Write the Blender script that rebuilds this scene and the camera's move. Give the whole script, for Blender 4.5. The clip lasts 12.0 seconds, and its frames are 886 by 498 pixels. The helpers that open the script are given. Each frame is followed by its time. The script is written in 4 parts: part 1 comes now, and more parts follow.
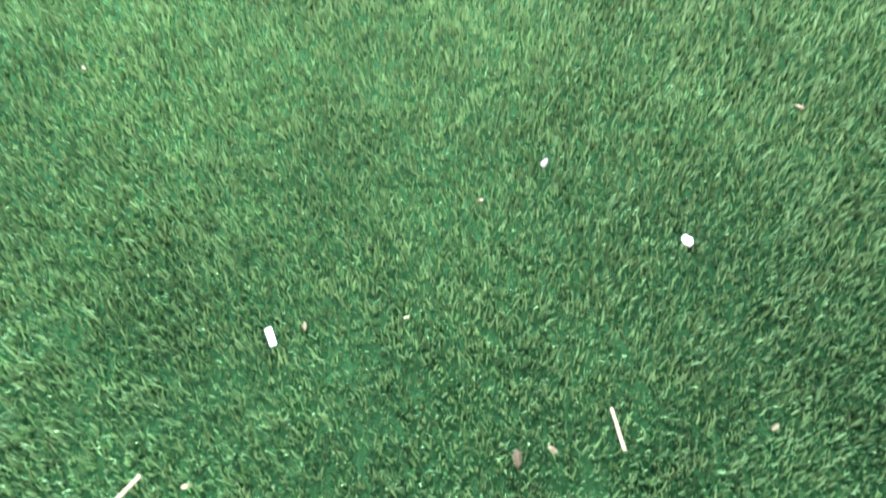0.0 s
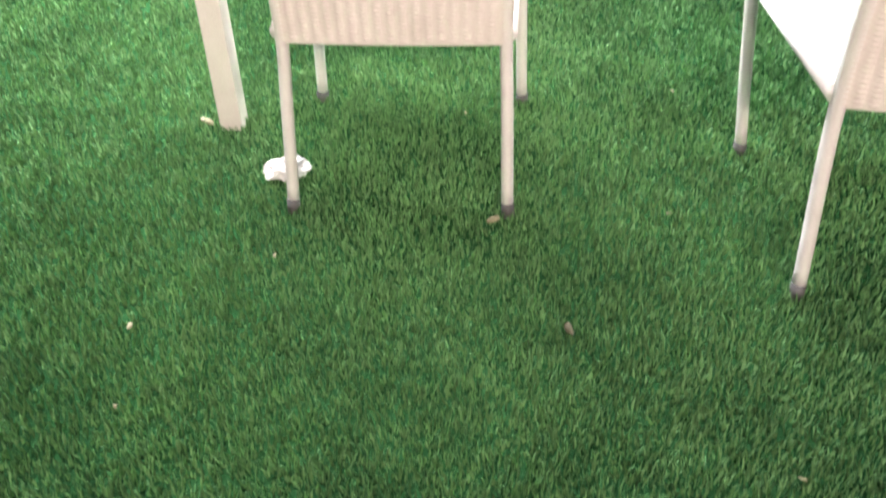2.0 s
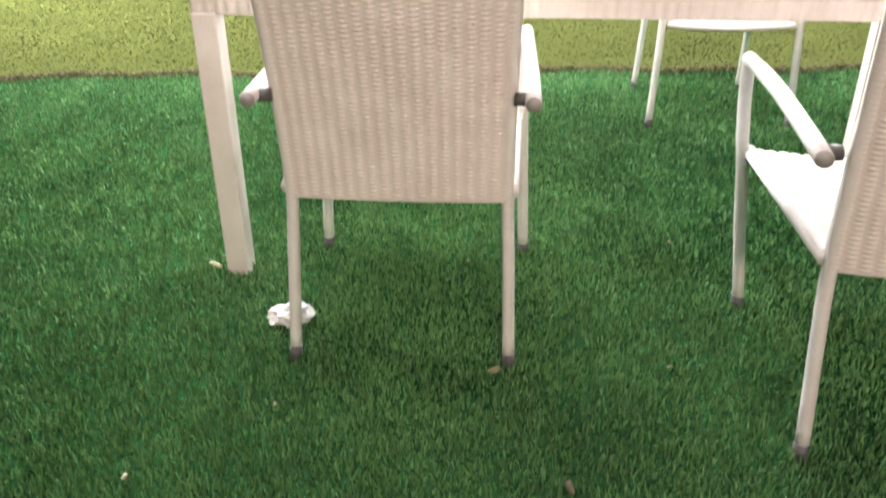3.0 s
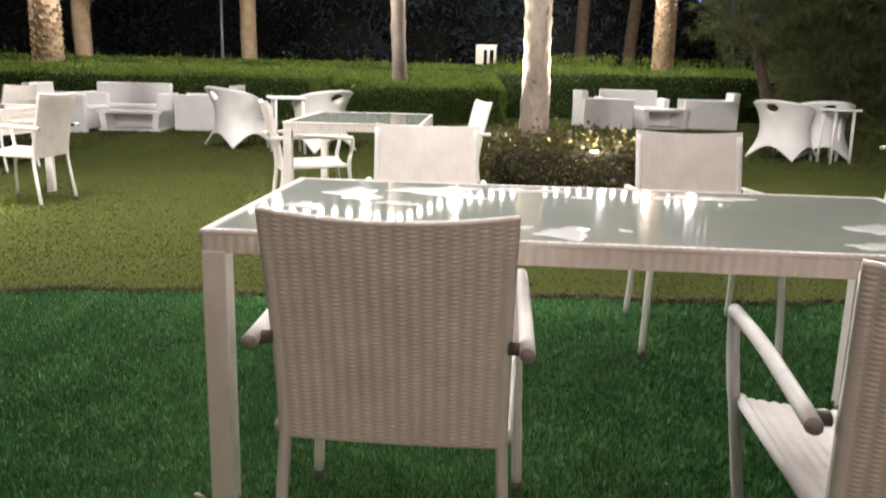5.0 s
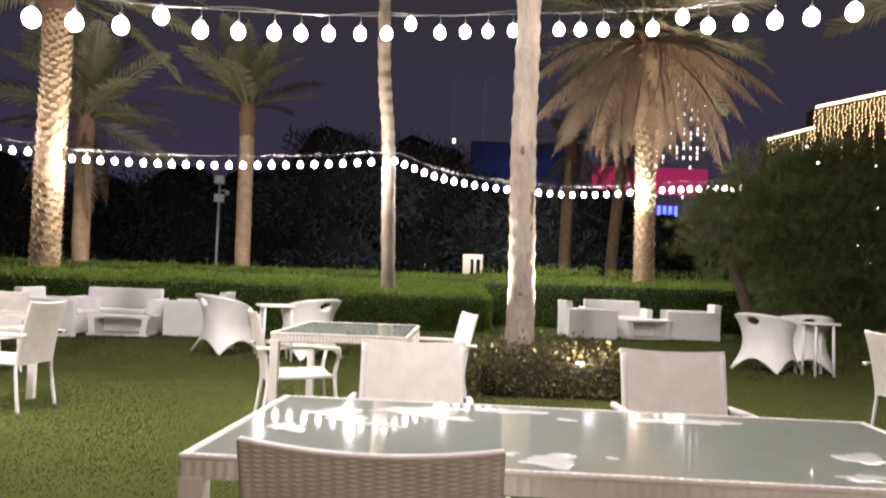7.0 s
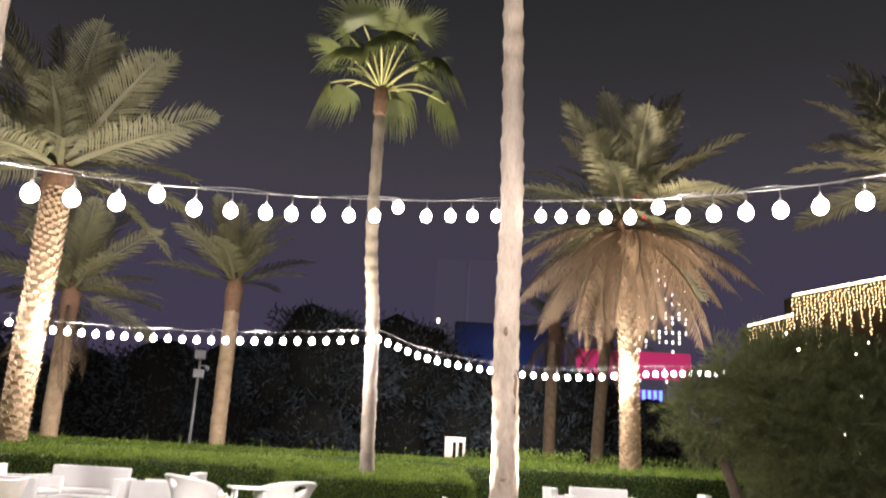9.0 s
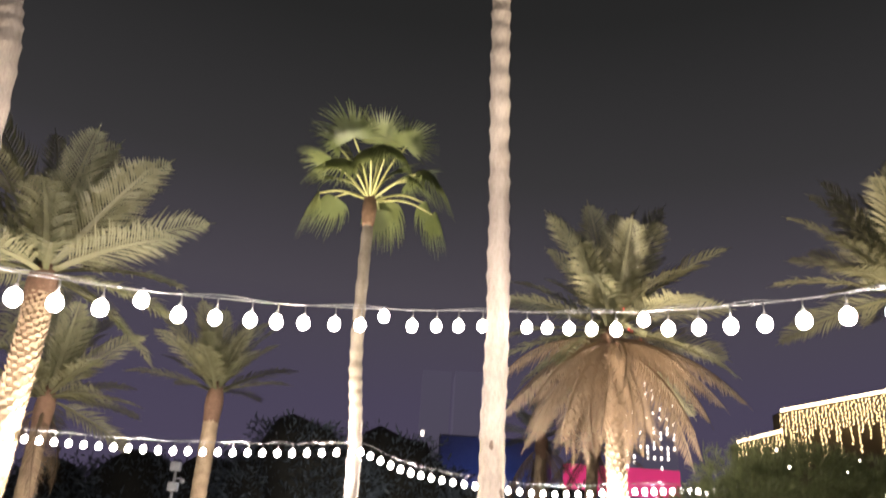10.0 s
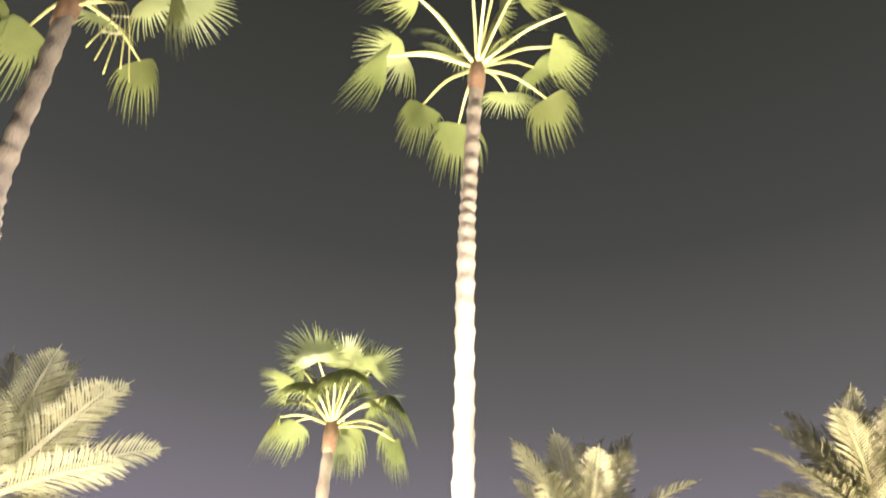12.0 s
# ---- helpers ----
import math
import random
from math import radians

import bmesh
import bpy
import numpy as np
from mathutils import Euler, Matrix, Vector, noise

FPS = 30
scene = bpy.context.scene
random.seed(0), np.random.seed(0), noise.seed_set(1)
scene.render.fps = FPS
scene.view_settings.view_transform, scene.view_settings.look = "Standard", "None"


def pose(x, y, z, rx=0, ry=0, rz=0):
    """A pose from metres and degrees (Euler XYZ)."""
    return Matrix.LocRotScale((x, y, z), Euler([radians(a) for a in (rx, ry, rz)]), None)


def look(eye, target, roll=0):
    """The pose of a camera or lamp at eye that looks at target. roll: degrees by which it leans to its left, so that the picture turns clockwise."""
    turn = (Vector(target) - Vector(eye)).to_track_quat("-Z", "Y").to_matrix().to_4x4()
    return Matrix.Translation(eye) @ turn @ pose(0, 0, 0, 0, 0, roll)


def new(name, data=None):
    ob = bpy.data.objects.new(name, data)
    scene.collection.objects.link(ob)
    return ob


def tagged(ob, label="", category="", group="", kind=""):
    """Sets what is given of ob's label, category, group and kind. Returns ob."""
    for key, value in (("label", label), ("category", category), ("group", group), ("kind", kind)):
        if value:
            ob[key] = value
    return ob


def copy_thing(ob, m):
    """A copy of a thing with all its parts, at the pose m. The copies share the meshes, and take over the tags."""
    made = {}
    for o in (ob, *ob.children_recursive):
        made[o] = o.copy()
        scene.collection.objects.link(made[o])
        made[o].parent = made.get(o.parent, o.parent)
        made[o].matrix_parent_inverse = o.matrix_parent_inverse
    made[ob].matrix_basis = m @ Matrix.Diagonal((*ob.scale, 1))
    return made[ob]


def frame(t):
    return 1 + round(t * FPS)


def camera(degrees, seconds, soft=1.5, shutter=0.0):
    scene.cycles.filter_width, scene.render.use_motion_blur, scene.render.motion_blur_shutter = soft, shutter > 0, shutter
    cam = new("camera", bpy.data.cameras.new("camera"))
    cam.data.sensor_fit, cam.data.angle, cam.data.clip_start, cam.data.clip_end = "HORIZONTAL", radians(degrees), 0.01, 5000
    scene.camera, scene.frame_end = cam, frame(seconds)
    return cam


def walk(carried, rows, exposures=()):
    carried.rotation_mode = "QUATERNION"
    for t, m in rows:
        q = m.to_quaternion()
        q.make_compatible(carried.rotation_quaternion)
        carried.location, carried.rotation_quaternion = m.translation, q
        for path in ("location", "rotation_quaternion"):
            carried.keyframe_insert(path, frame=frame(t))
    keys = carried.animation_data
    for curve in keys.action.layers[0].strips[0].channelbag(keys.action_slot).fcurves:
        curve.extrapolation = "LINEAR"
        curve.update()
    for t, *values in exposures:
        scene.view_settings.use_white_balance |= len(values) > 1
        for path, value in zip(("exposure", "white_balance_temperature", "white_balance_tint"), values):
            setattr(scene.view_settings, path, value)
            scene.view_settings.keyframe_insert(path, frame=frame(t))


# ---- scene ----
# ---------- camera ----------
cam = camera(57.98, 12.0, soft=1.9, shutter=0.5)
walk(cam, [
    (0.0, pose(0.005, 0.009, 0.922, 30.97, 2.37, -2.37)),
    (0.5, pose(0.006, 0.014, 0.937, 35.78, 2.39, -1.98)),
    (1.0, pose(0.007, 0.015, 0.953, 40.79, 2.24, -1.44)),
    (1.5, pose(0.002, 0.014, 0.977, 47.37, 1.58, -0.70)),
    (2.0, pose(-0.003, 0.016, 1.006, 53.29, 0.99, -0.18)),
    (2.5, pose(-0.002, 0.019, 1.033, 58.08, 0.65, 0.21)),
    (3.0, pose(-0.001, 0.020, 1.056, 62.56, 0.28, 0.47)),
    (3.5, pose(-0.003, 0.022, 1.076, 66.82, -0.08, 0.62)),
    (3.7, pose(-0.004, 0.022, 1.088, 68.36, -0.40, 0.80)),
    (5.3, pose(-0.003, 0.016, 1.142, 79.20, -1.40, 0.63)),
    (5.5, pose(-0.003, 0.014, 1.144, 80.54, -1.08, 0.62)),
    (6.0, pose(-0.004, 0.008, 1.160, 84.14, -1.43, 0.50)),
    (6.5, pose(-0.004, 0.005, 1.174, 87.96, -1.62, -0.00)),
    (7.0, pose(-0.001, 0.000, 1.188, 91.89, -2.07, -0.20)),
    (7.2, pose(0.000, 0.002, 1.189, 93.28, -1.85, -0.32)),
    (8.8, pose(0.006, -0.008, 1.184, 103.41, -2.91, -1.26)),
    (9.0, pose(0.006, -0.009, 1.184, 104.77, -3.06, -1.50)),
    (9.5, pose(0.004, -0.011, 1.184, 108.22, -3.29, -2.01)),
    (10.0, pose(0.004, -0.012, 1.182, 112.70, -3.44, -2.69)),
    (10.5, pose(0.005, -0.023, 1.178, 116.61, -3.42, -3.18)),
    (11.0, pose(-0.002, -0.036, 1.175, 120.50, -3.26, -3.56)),
    (11.5, pose(-0.001, -0.043, 1.179, 124.87, -2.95, -4.31)),
    (12.0, pose(0.001, -0.046, 1.182, 128.82, -2.95, -5.28)),
], exposures=[(0.0, 3.72, 5450, 23), (1.0, 3.7, 5500, 21), (1.5, 3.0, 5800, 15), (2.5, 2.2, 6150, 9), (3.5, 1.2, 6300, 9), (5.5, 0.2, 6500, 12), (7.0, 0.22, 6500, 15), (9.0, 0.8, 6550, 16), (9.5, 0.9, 6600, 16), (10.5, 1.65, 6750, 13), (12.0, 2.85, 6900, 10)])

# ---------- night sky and large lights ----------
world = bpy.data.worlds.new("night_sky")
scene.world = world
world.use_nodes = True
wn, wl = world.node_tree.nodes, world.node_tree.links
wtc = wn.new("ShaderNodeTexCoord")
wsep = wn.new("ShaderNodeSeparateXYZ")
wramp = wn.new("ShaderNodeValToRGB")
wl.new(wtc.outputs["Generated"], wsep.inputs[0])
wl.new(wsep.outputs["Z"], wramp.inputs[0])
ends = wramp.color_ramp.elements
ends[0].position, ends[0].color = 0.0, (0.034, 0.028, 0.052, 1)
ends[1].position, ends[1].color = 0.85, (0.0048, 0.0050, 0.0046, 1)
for place, colour in ((0.2, (0.0300, 0.0260, 0.0440)), (0.33, (0.0300, 0.0275, 0.0345)), (0.46, (0.0172, 0.0170, 0.0180)), (0.62, (0.0088, 0.0091, 0.0091))):
    ends.new(place).color = (*colour, 1)
wl.new(wramp.outputs[0], wn["Background"].inputs[0])
wn["Background"].inputs[1].default_value = 1.0


def lamp(name, kind, m, watts, colour, size=0.1, angle=60, blend=0.5, size_y=None):
    data = bpy.data.lights.new(name, kind)
    data.energy, data.color = watts, colour
    if kind == "AREA":
        data.size = size
        if size_y:
            data.shape, data.size_y = "RECTANGLE", size_y
    else:
        data.shadow_soft_size = size
    if kind == "SPOT":
        data.spot_size, data.spot_blend = radians(angle), blend
    ob = new(name, data)
    ob.matrix_world = m
    return ob


WARM, WHITE = (1.0, 0.86, 0.72), (1.0, 0.94, 0.88)
# Unseen area lamp added above the table to brighten turf and chairs.
over_fill = lamp("terrace_light", "AREA", look((-0.4, 2.75, 3.7), (0.02, 2.65, 0.0)), 16.5, (1.0, 0.95, 0.92), 2.8, size_y=1.6)
over_fill.data.spread = radians(72)
# Unseen warm lamp added behind the camera for the chair backs.
rear_fill = lamp("porch_light", "AREA", look((0.5, -4.5, 3.2), (0.2, 2.4, 1.0)), 13, (1.0, 0.75, 0.60), 2.5, size_y=0.6)
rear_fill.data.spread = radians(60)
# Unseen spot added behind the camera to brighten the far lawn seats.
lamp("facade_floodlight", "SPOT", look((-2.5, -4.0, 7.5), (0.3, 15.0, 0.3)), 3900, (1.0, 0.95, 0.90), 0.25, 54, 0.7)
# Unseen spots added away from the trunk so its top is lit evenly.
lamp("palm_uplight", "SPOT", look((2.5, 7.0, 0.3), (0.8, 8.6, 12.2)), 7600, (1.0, 0.90, 0.74), 0.05, 27, 1.0)
lamp("palm_uplight", "SPOT", look((-0.7, 6.9, 0.3), (0.8, 8.6, 12.2)), 6200, (1.0, 0.90, 0.74), 0.05, 27, 1.0)
# Unseen spot added for the dark fronds on the palm's rear side.
lamp("palm_uplight", "SPOT", look((7.2, 23.2, 1.3), (5.2, 21.0, 13.0)), 3000, WARM, 0.08, 50, 1.0)
# Two unseen side spots added to brighten the trunk's edges.
lamp("palm_uplight", "SPOT", look((0.34, 8.82, 0.52), (0.87, 8.62, 1.5)), 1000, (1.0, 0.90, 0.74), 0.05, 46, 1.0)
lamp("palm_uplight", "SPOT", look((1.40, 8.82, 0.52), (0.87, 8.62, 1.5)), 1000, (1.0, 0.90, 0.74), 0.05, 46, 1.0)
lamp("palm_uplight", "SPOT", look((-1.4, 16.3, 0.9), (-1.45, 18.0, 11.0)), 5000, (1.0, 0.92, 0.68), 0.08, 40, 1.0)
lamp("palm_uplight", "SPOT", look((-3.7, 5.9, 0.3), (-4.9, 7.0, 10.5)), 2600, (1.0, 0.88, 0.68), 0.08, 72, 1.0)
lamp("palm_uplight", "SPOT", look((-7.6, 14.7, 1.1), (-8.6, 17.8, 9.5)), 1700, WARM, 0.08, 55, 1.0)
lamp("palm_uplight", "SPOT", look((-7.6, 19.4, 1.3), (-7.7, 23.0, 8.5)), 480, WARM, 0.08, 80, 1.0)
lamp("palm_uplight", "SPOT", look((5.8, 17.8, 1.3), (5.2, 21.0, 13.0)), 5600, WARM, 0.08, 46, 1.0)
lamp("palm_uplight", "SPOT", look((13.6, 18.6, 1.3), (15.4, 24.0, 13.0)), 9500, WARM, 0.08, 60, 1.0)
for az, d, el in ((-37, 5.6, 14.9), (-28, 6.1, 15.2), (-19, 6.8, 15.8), (-10, 7.5, 16.4), (17, 7.6, 17.3), (24, 6.9, 17.3), (31, 6.3, 17.4), (38, 5.9, 17.5)):
    lamp("bulb_light", "POINT", pose(d * math.sin(radians(az)), d * math.cos(radians(az)), 1.06 + d * math.tan(radians(el))), 160 if az < 0 else 130, WHITE, 0.07)
for x, y, z in ((-10.18, 17.05, 3.71), (-7.8, 17.35, 3.37), (-5.97, 17.35, 3.35), (-3.78, 17.35, 3.41), (-1.83, 17.35, 3.52), (0.14, 18.75, 3.39), (1.84, 19.85, 3.29), (3.93, 20.55, 3.32), (5.11, 20.65, 3.45), (6.42, 21.15, 3.6)):
    lamp("bulb_light", "POINT", pose(x, y, z), 250, WHITE, 0.07)

# Spot added at the lamp post to lift the dark far trees.
lamp("floodlight_beam", "SPOT", look((-8.1, 29.3, 4.3), (-6, 50, 4)), 900, (0.60, 0.72, 1.0), 0.1, 110, 0.8)
# Unseen blue spots added to wash a wall, for the distant blue glow.
lamp("stage_wash", "SPOT", look((15, 110, 5), (13, 122, 12.0)), 2200, (0.06, 0.20, 1.0), 0.5, 76, 1.0)
lamp("stage_wash", "SPOT", look((8, 110, 4), (7, 122, 12)), 800, (0.10, 0.16, 1.0), 0.5, 70, 1.0)
lamp("shrub_spot", "POINT", pose(1.44, 7.98, 0.47), 9, WARM, 0.04)
# Unseen lamp added above the kiosk, also to lift the far trees.
lamp("sign_light", "POINT", pose(1.8, 44.0, 4.2), 500, (0.8, 0.88, 1.0), 0.2)

# ---------- materials ----------
def material(name, dark, light, rough=0.6, scale=8.0, fine=60.0, bump=0.2, dist=0.004, metal=0.0, spec=0.5, island=False, obj=False, stretch=(1, 1, 1), thin=0.0):
    m = bpy.data.materials.new(name)
    m.use_nodes = True
    n, l = m.node_tree.nodes, m.node_tree.links
    b = n["Principled BSDF"]
    tc = n.new("ShaderNodeTexCoord")
    mp = n.new("ShaderNodeMapping")
    mp.inputs["Scale"].default_value = stretch
    l.new(tc.outputs["Object"], mp.inputs[0])
    big, small = n.new("ShaderNodeTexNoise"), n.new("ShaderNodeTexNoise")
    big.inputs["Scale"].default_value, small.inputs["Scale"].default_value = scale, fine
    big.inputs["Detail"].default_value, small.inputs["Detail"].default_value = 3, 2
    l.new(mp.outputs[0], big.inputs["Vector"])
    l.new(mp.outputs[0], small.inputs["Vector"])
    add = n.new("ShaderNodeMath")
    add.operation = "MULTIPLY_ADD"
    l.new(small.outputs["Fac"], add.inputs[0])
    add.inputs[1].default_value = 0.5
    half = n.new("ShaderNodeMath")
    half.operation = "MULTIPLY_ADD"
    l.new(big.outputs["Fac"], half.inputs[0])
    half.inputs[1].default_value, half.inputs[2].default_value = 1.2, -0.35
    l.new(half.outputs[0], add.inputs[2])
    last = add.outputs[0]
    if island or obj:
        rnd = n.new("ShaderNodeNewGeometry") if island else n.new("ShaderNodeObjectInfo")
        mixr = n.new("ShaderNodeMath")
        mixr.operation = "MULTIPLY_ADD"
        l.new(rnd.outputs["Random Per Island" if island else "Random"], mixr.inputs[0])
        mixr.inputs[1].default_value = 0.7
        sub = n.new("ShaderNodeMath")
        sub.operation = "MULTIPLY_ADD"
        l.new(last, sub.inputs[0])
        sub.inputs[1].default_value, sub.inputs[2].default_value = 0.6, -0.15
        l.new(sub.outputs[0], mixr.inputs[2])
        last = mixr.outputs[0]
    ramp = n.new("ShaderNodeMix")
    ramp.data_type, ramp.clamp_factor = "RGBA", True
    l.new(last, ramp.inputs[0])
    ramp.inputs[6].default_value, ramp.inputs[7].default_value = (*dark, 1), (*light, 1)
    l.new(ramp.outputs[2], b.inputs["Base Color"])
    b.inputs["Roughness"].default_value, b.inputs["Metallic"].default_value = rough, metal
    b.inputs["Specular IOR Level"].default_value = spec
    if bump:
        bp = n.new("ShaderNodeBump")
        bp.inputs["Strength"].default_value, bp.inputs["Distance"].default_value = bump, dist
        l.new(small.outputs["Fac"], bp.inputs["Height"])
        l.new(bp.outputs[0], b.inputs["Normal"])
    if thin:
        tl, mix = n.new("ShaderNodeBsdfTranslucent"), n.new("ShaderNodeMixShader")
        l.new(ramp.outputs[2], tl.inputs[0])
        mix.inputs[0].default_value = thin
        l.new(b.outputs[0], mix.inputs[1])
        l.new(tl.outputs[0], mix.inputs[2])
        l.new(mix.outputs[0], n["Material Output"].inputs[0])
    return m


def glow(name, colour, strength):
    m = bpy.data.materials.new(name)
    m.use_nodes = True
    b = m.node_tree.nodes["Principled BSDF"]
    b.inputs["Base Color"].default_value = (*colour, 1)
    b.inputs["Emission Color"].default_value = (*colour, 1)
    b.inputs["Emission Strength"].default_value = strength
    return m


M_TURF = material("turf_backing", (0.014, 0.054, 0.019), (0.036, 0.118, 0.040), 1.0, 3, 220, 0.6, 0.01, spec=0.0)
M_BLADE = material("turf_blade", (0.040, 0.106, 0.040), (0.225, 0.425, 0.172), 0.65, 3, 40, 0, spec=0.15, island=True)
M_LAWN = material("lawn_soil", (0.054, 0.068, 0.019), (0.092, 0.103, 0.032), 1.0, 1.1, 60, 0.5, 0.02, spec=0.0)
M_LAWNBLADE = material("lawn_blade", (0.055, 0.071, 0.020), (0.088, 0.100, 0.032), 0.8, 0.7, 40, 0, spec=0.12, island=True)
M_EDGE = material("dry_edge", (0.07, 0.055, 0.02), (0.22, 0.19, 0.08), 0.9, 12, 90, 0.5, island=True)
M_WICKER = material("white_wicker", (0.62, 0.565, 0.525), (0.82, 0.775, 0.74), 0.5, 14, 190, 0.35, 0.002)
M_TUBE = material("white_wrapped_tube", (0.68, 0.65, 0.63), (0.83, 0.81, 0.79), 0.45, 20, 160, 0.5, 0.002)
M_RESIN = material("white_resin", (0.68, 0.66, 0.65), (0.80, 0.79, 0.78), 0.45, 5, 90, 0.15, 0.003)
M_FOOT = material("grey_plastic", (0.06, 0.06, 0.06), (0.14, 0.14, 0.14), 0.6, 30, 90, 0.1)
M_CAP = material("grey_cap", (0.30, 0.28, 0.27), (0.42, 0.40, 0.38), 0.6, 30, 90, 0.1)
M_FLOWER = material("small_flower", (0.55, 0.46, 0.16), (0.80, 0.74, 0.42), 0.7, 20, 60, 0, island=True)
M_TISSUE = material("white_paper", (0.74, 0.74, 0.74), (0.84, 0.84, 0.84), 0.9, 40, 120, 0.3)
M_BITS = material("dry_bits", (0.18, 0.17, 0.09), (0.40, 0.38, 0.25), 0.8, 60, 200, 0.2)
M_FALLEN = material("fallen_leaf", (0.050, 0.044, 0.022), (0.110, 0.096, 0.050), 0.8, 60, 200, 0.2)
M_HEDGE = material("hedge_leaf", (0.045, 0.085, 0.012), (0.18, 0.24, 0.042), 0.6, 2, 30, 0, spec=0.2, island=True, thin=0.4)
# Core colours are near black, painting in the shade between leaves.
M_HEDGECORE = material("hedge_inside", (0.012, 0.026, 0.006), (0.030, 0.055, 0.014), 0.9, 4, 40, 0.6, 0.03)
M_SHRUB = material("shrub_leaf", (0.030, 0.042, 0.012), (0.15, 0.12, 0.045), 0.4, 6, 40, 0, island=True, thin=0.4)
M_SHADECORE = material("shrub_inside", (0.012, 0.010, 0.006), (0.03, 0.025, 0.012), 0.9, 8, 60, 0.6, 0.02)
M_BARK = material("palm_bark", (0.080, 0.060, 0.045), (0.305, 0.255, 0.21), 0.85, 3.5, 34, 0.8, 0.02, stretch=(1, 1, 0.35))
M_BOOTS = material("date_bark", (0.15, 0.10, 0.06), (0.44, 0.32, 0.20), 0.9, 4, 30, 0.9, 0.02, obj=False)
M_FIBRE = material("crown_fibre", (0.11, 0.060, 0.036), (0.22, 0.125, 0.078), 0.9, 10, 60, 0.8, 0.02)
M_FAN = material("fan_leaf", (0.090, 0.110, 0.036), (0.200, 0.220, 0.086), 0.45, 2, 20, 0, obj=True, thin=0.4)
M_STEM = material("leaf_stem", (0.20, 0.20, 0.07), (0.42, 0.40, 0.16), 0.5, 5, 40, 0.1)
M_DATE = material("date_leaf", (0.105, 0.105, 0.052), (0.245, 0.235, 0.130), 0.5, 2, 20, 0, obj=True, thin=0.4)
M_DEAD = material("dead_leaf", (0.12, 0.080, 0.045), (0.25, 0.180, 0.115), 0.8, 2, 20, 0, obj=True, thin=0.4)
M_PINE = material("pine_leaf", (0.050, 0.066, 0.020), (0.165, 0.175, 0.070), 0.6, 1.5, 20, 0, island=True, thin=0.4)
M_WOOD = material("dark_trunk", (0.04, 0.026, 0.018), (0.11, 0.075, 0.05), 0.9, 6, 40, 0.8, 0.02)
# Far foliage colour is lifted and cooled to paint in haze.
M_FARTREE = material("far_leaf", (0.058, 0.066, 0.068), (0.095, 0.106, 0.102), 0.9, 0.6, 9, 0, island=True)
M_CABLE = material("cable", (0.13, 0.125, 0.12), (0.24, 0.23, 0.22), 0.6, 10, 60, 0.1)
M_POLE = material("galvanised_pole", (0.35, 0.36, 0.37), (0.5, 0.5, 0.5), 0.45, 10, 60, 0.1, metal=0.3)
M_BULB = glow("bulb_glass", (1.0, 0.93, 0.86), 22.0)
M_BULBFAR = glow("bulb_glass_far", (1.0, 0.93, 0.86), 16.0)
M_SIGN = glow("lit_sign", (1.0, 0.80, 0.58), 0.14)
# Haze on the far towers is painted as a faint glow of their walls.
M_HAZEGLOW = glow("hazy_facade", (0.033, 0.030, 0.045), 0.95)


# ---------- mesh helpers ----------
def thing(name, label, category, m=None, group="", kind=""):
    ob = new(name)
    ob.empty_display_size = 0.1
    if m is not None:
        ob.matrix_basis = m
    return tagged(ob, label, category, group, kind)


def finish(me, mat, smooth):
    me.materials.append(mat)
    if smooth:
        me.polygons.foreach_set("use_smooth", [True] * len(me.polygons))
    return me


def part(name, bm, mat, parent=None, label="", smooth=True):
    me = bpy.data.meshes.new(name)
    bmesh.ops.recalc_face_normals(bm, faces=bm.faces)
    bm.to_mesh(me)
    bm.free()
    finish(me, mat, smooth)
    ob = new(name, me)
    ob.parent = parent
    if label:
        ob["label"] = label
    return ob


def again(ob, parent, m):
    c = new(ob.name.split(".")[0], ob.data)
    c.parent = parent
    c.matrix_basis = m
    return c


def box(bm, x0, x1, y0, y1, z0, z1, bevel=0.0):
    r = bmesh.ops.create_cube(bm, size=1.0)
    for v in r["verts"]:
        v.co = Vector((x0 + (v.co.x + 0.5) * (x1 - x0), y0 + (v.co.y + 0.5) * (y1 - y0), z0 + (v.co.z + 0.5) * (z1 - z0)))
    if bevel:
        es = list({e for v in r["verts"] for e in v.link_edges})
        bmesh.ops.bevel(bm, geom=es, offset=bevel, segments=2, affect="EDGES", profile=0.5)


def spline(pts, n=6):
    """Points of a Catmull-Rom curve through pts."""
    p = [Vector(q) for q in pts]
    p = [2 * p[0] - p[1]] + p + [2 * p[-1] - p[-2]]
    out = []
    for i in range(1, len(p) - 2):
        for k in range(n):
            t = k / n
            out.append(0.5 * (2 * p[i] + (p[i + 1] - p[i - 1]) * t + (2 * p[i - 1] - 5 * p[i] + 4 * p[i + 1] - p[i + 2]) * t * t + (3 * p[i] - p[i - 1] - 3 * p[i + 1] + p[i + 2]) * t ** 3))
    out.append(p[-2])
    return out


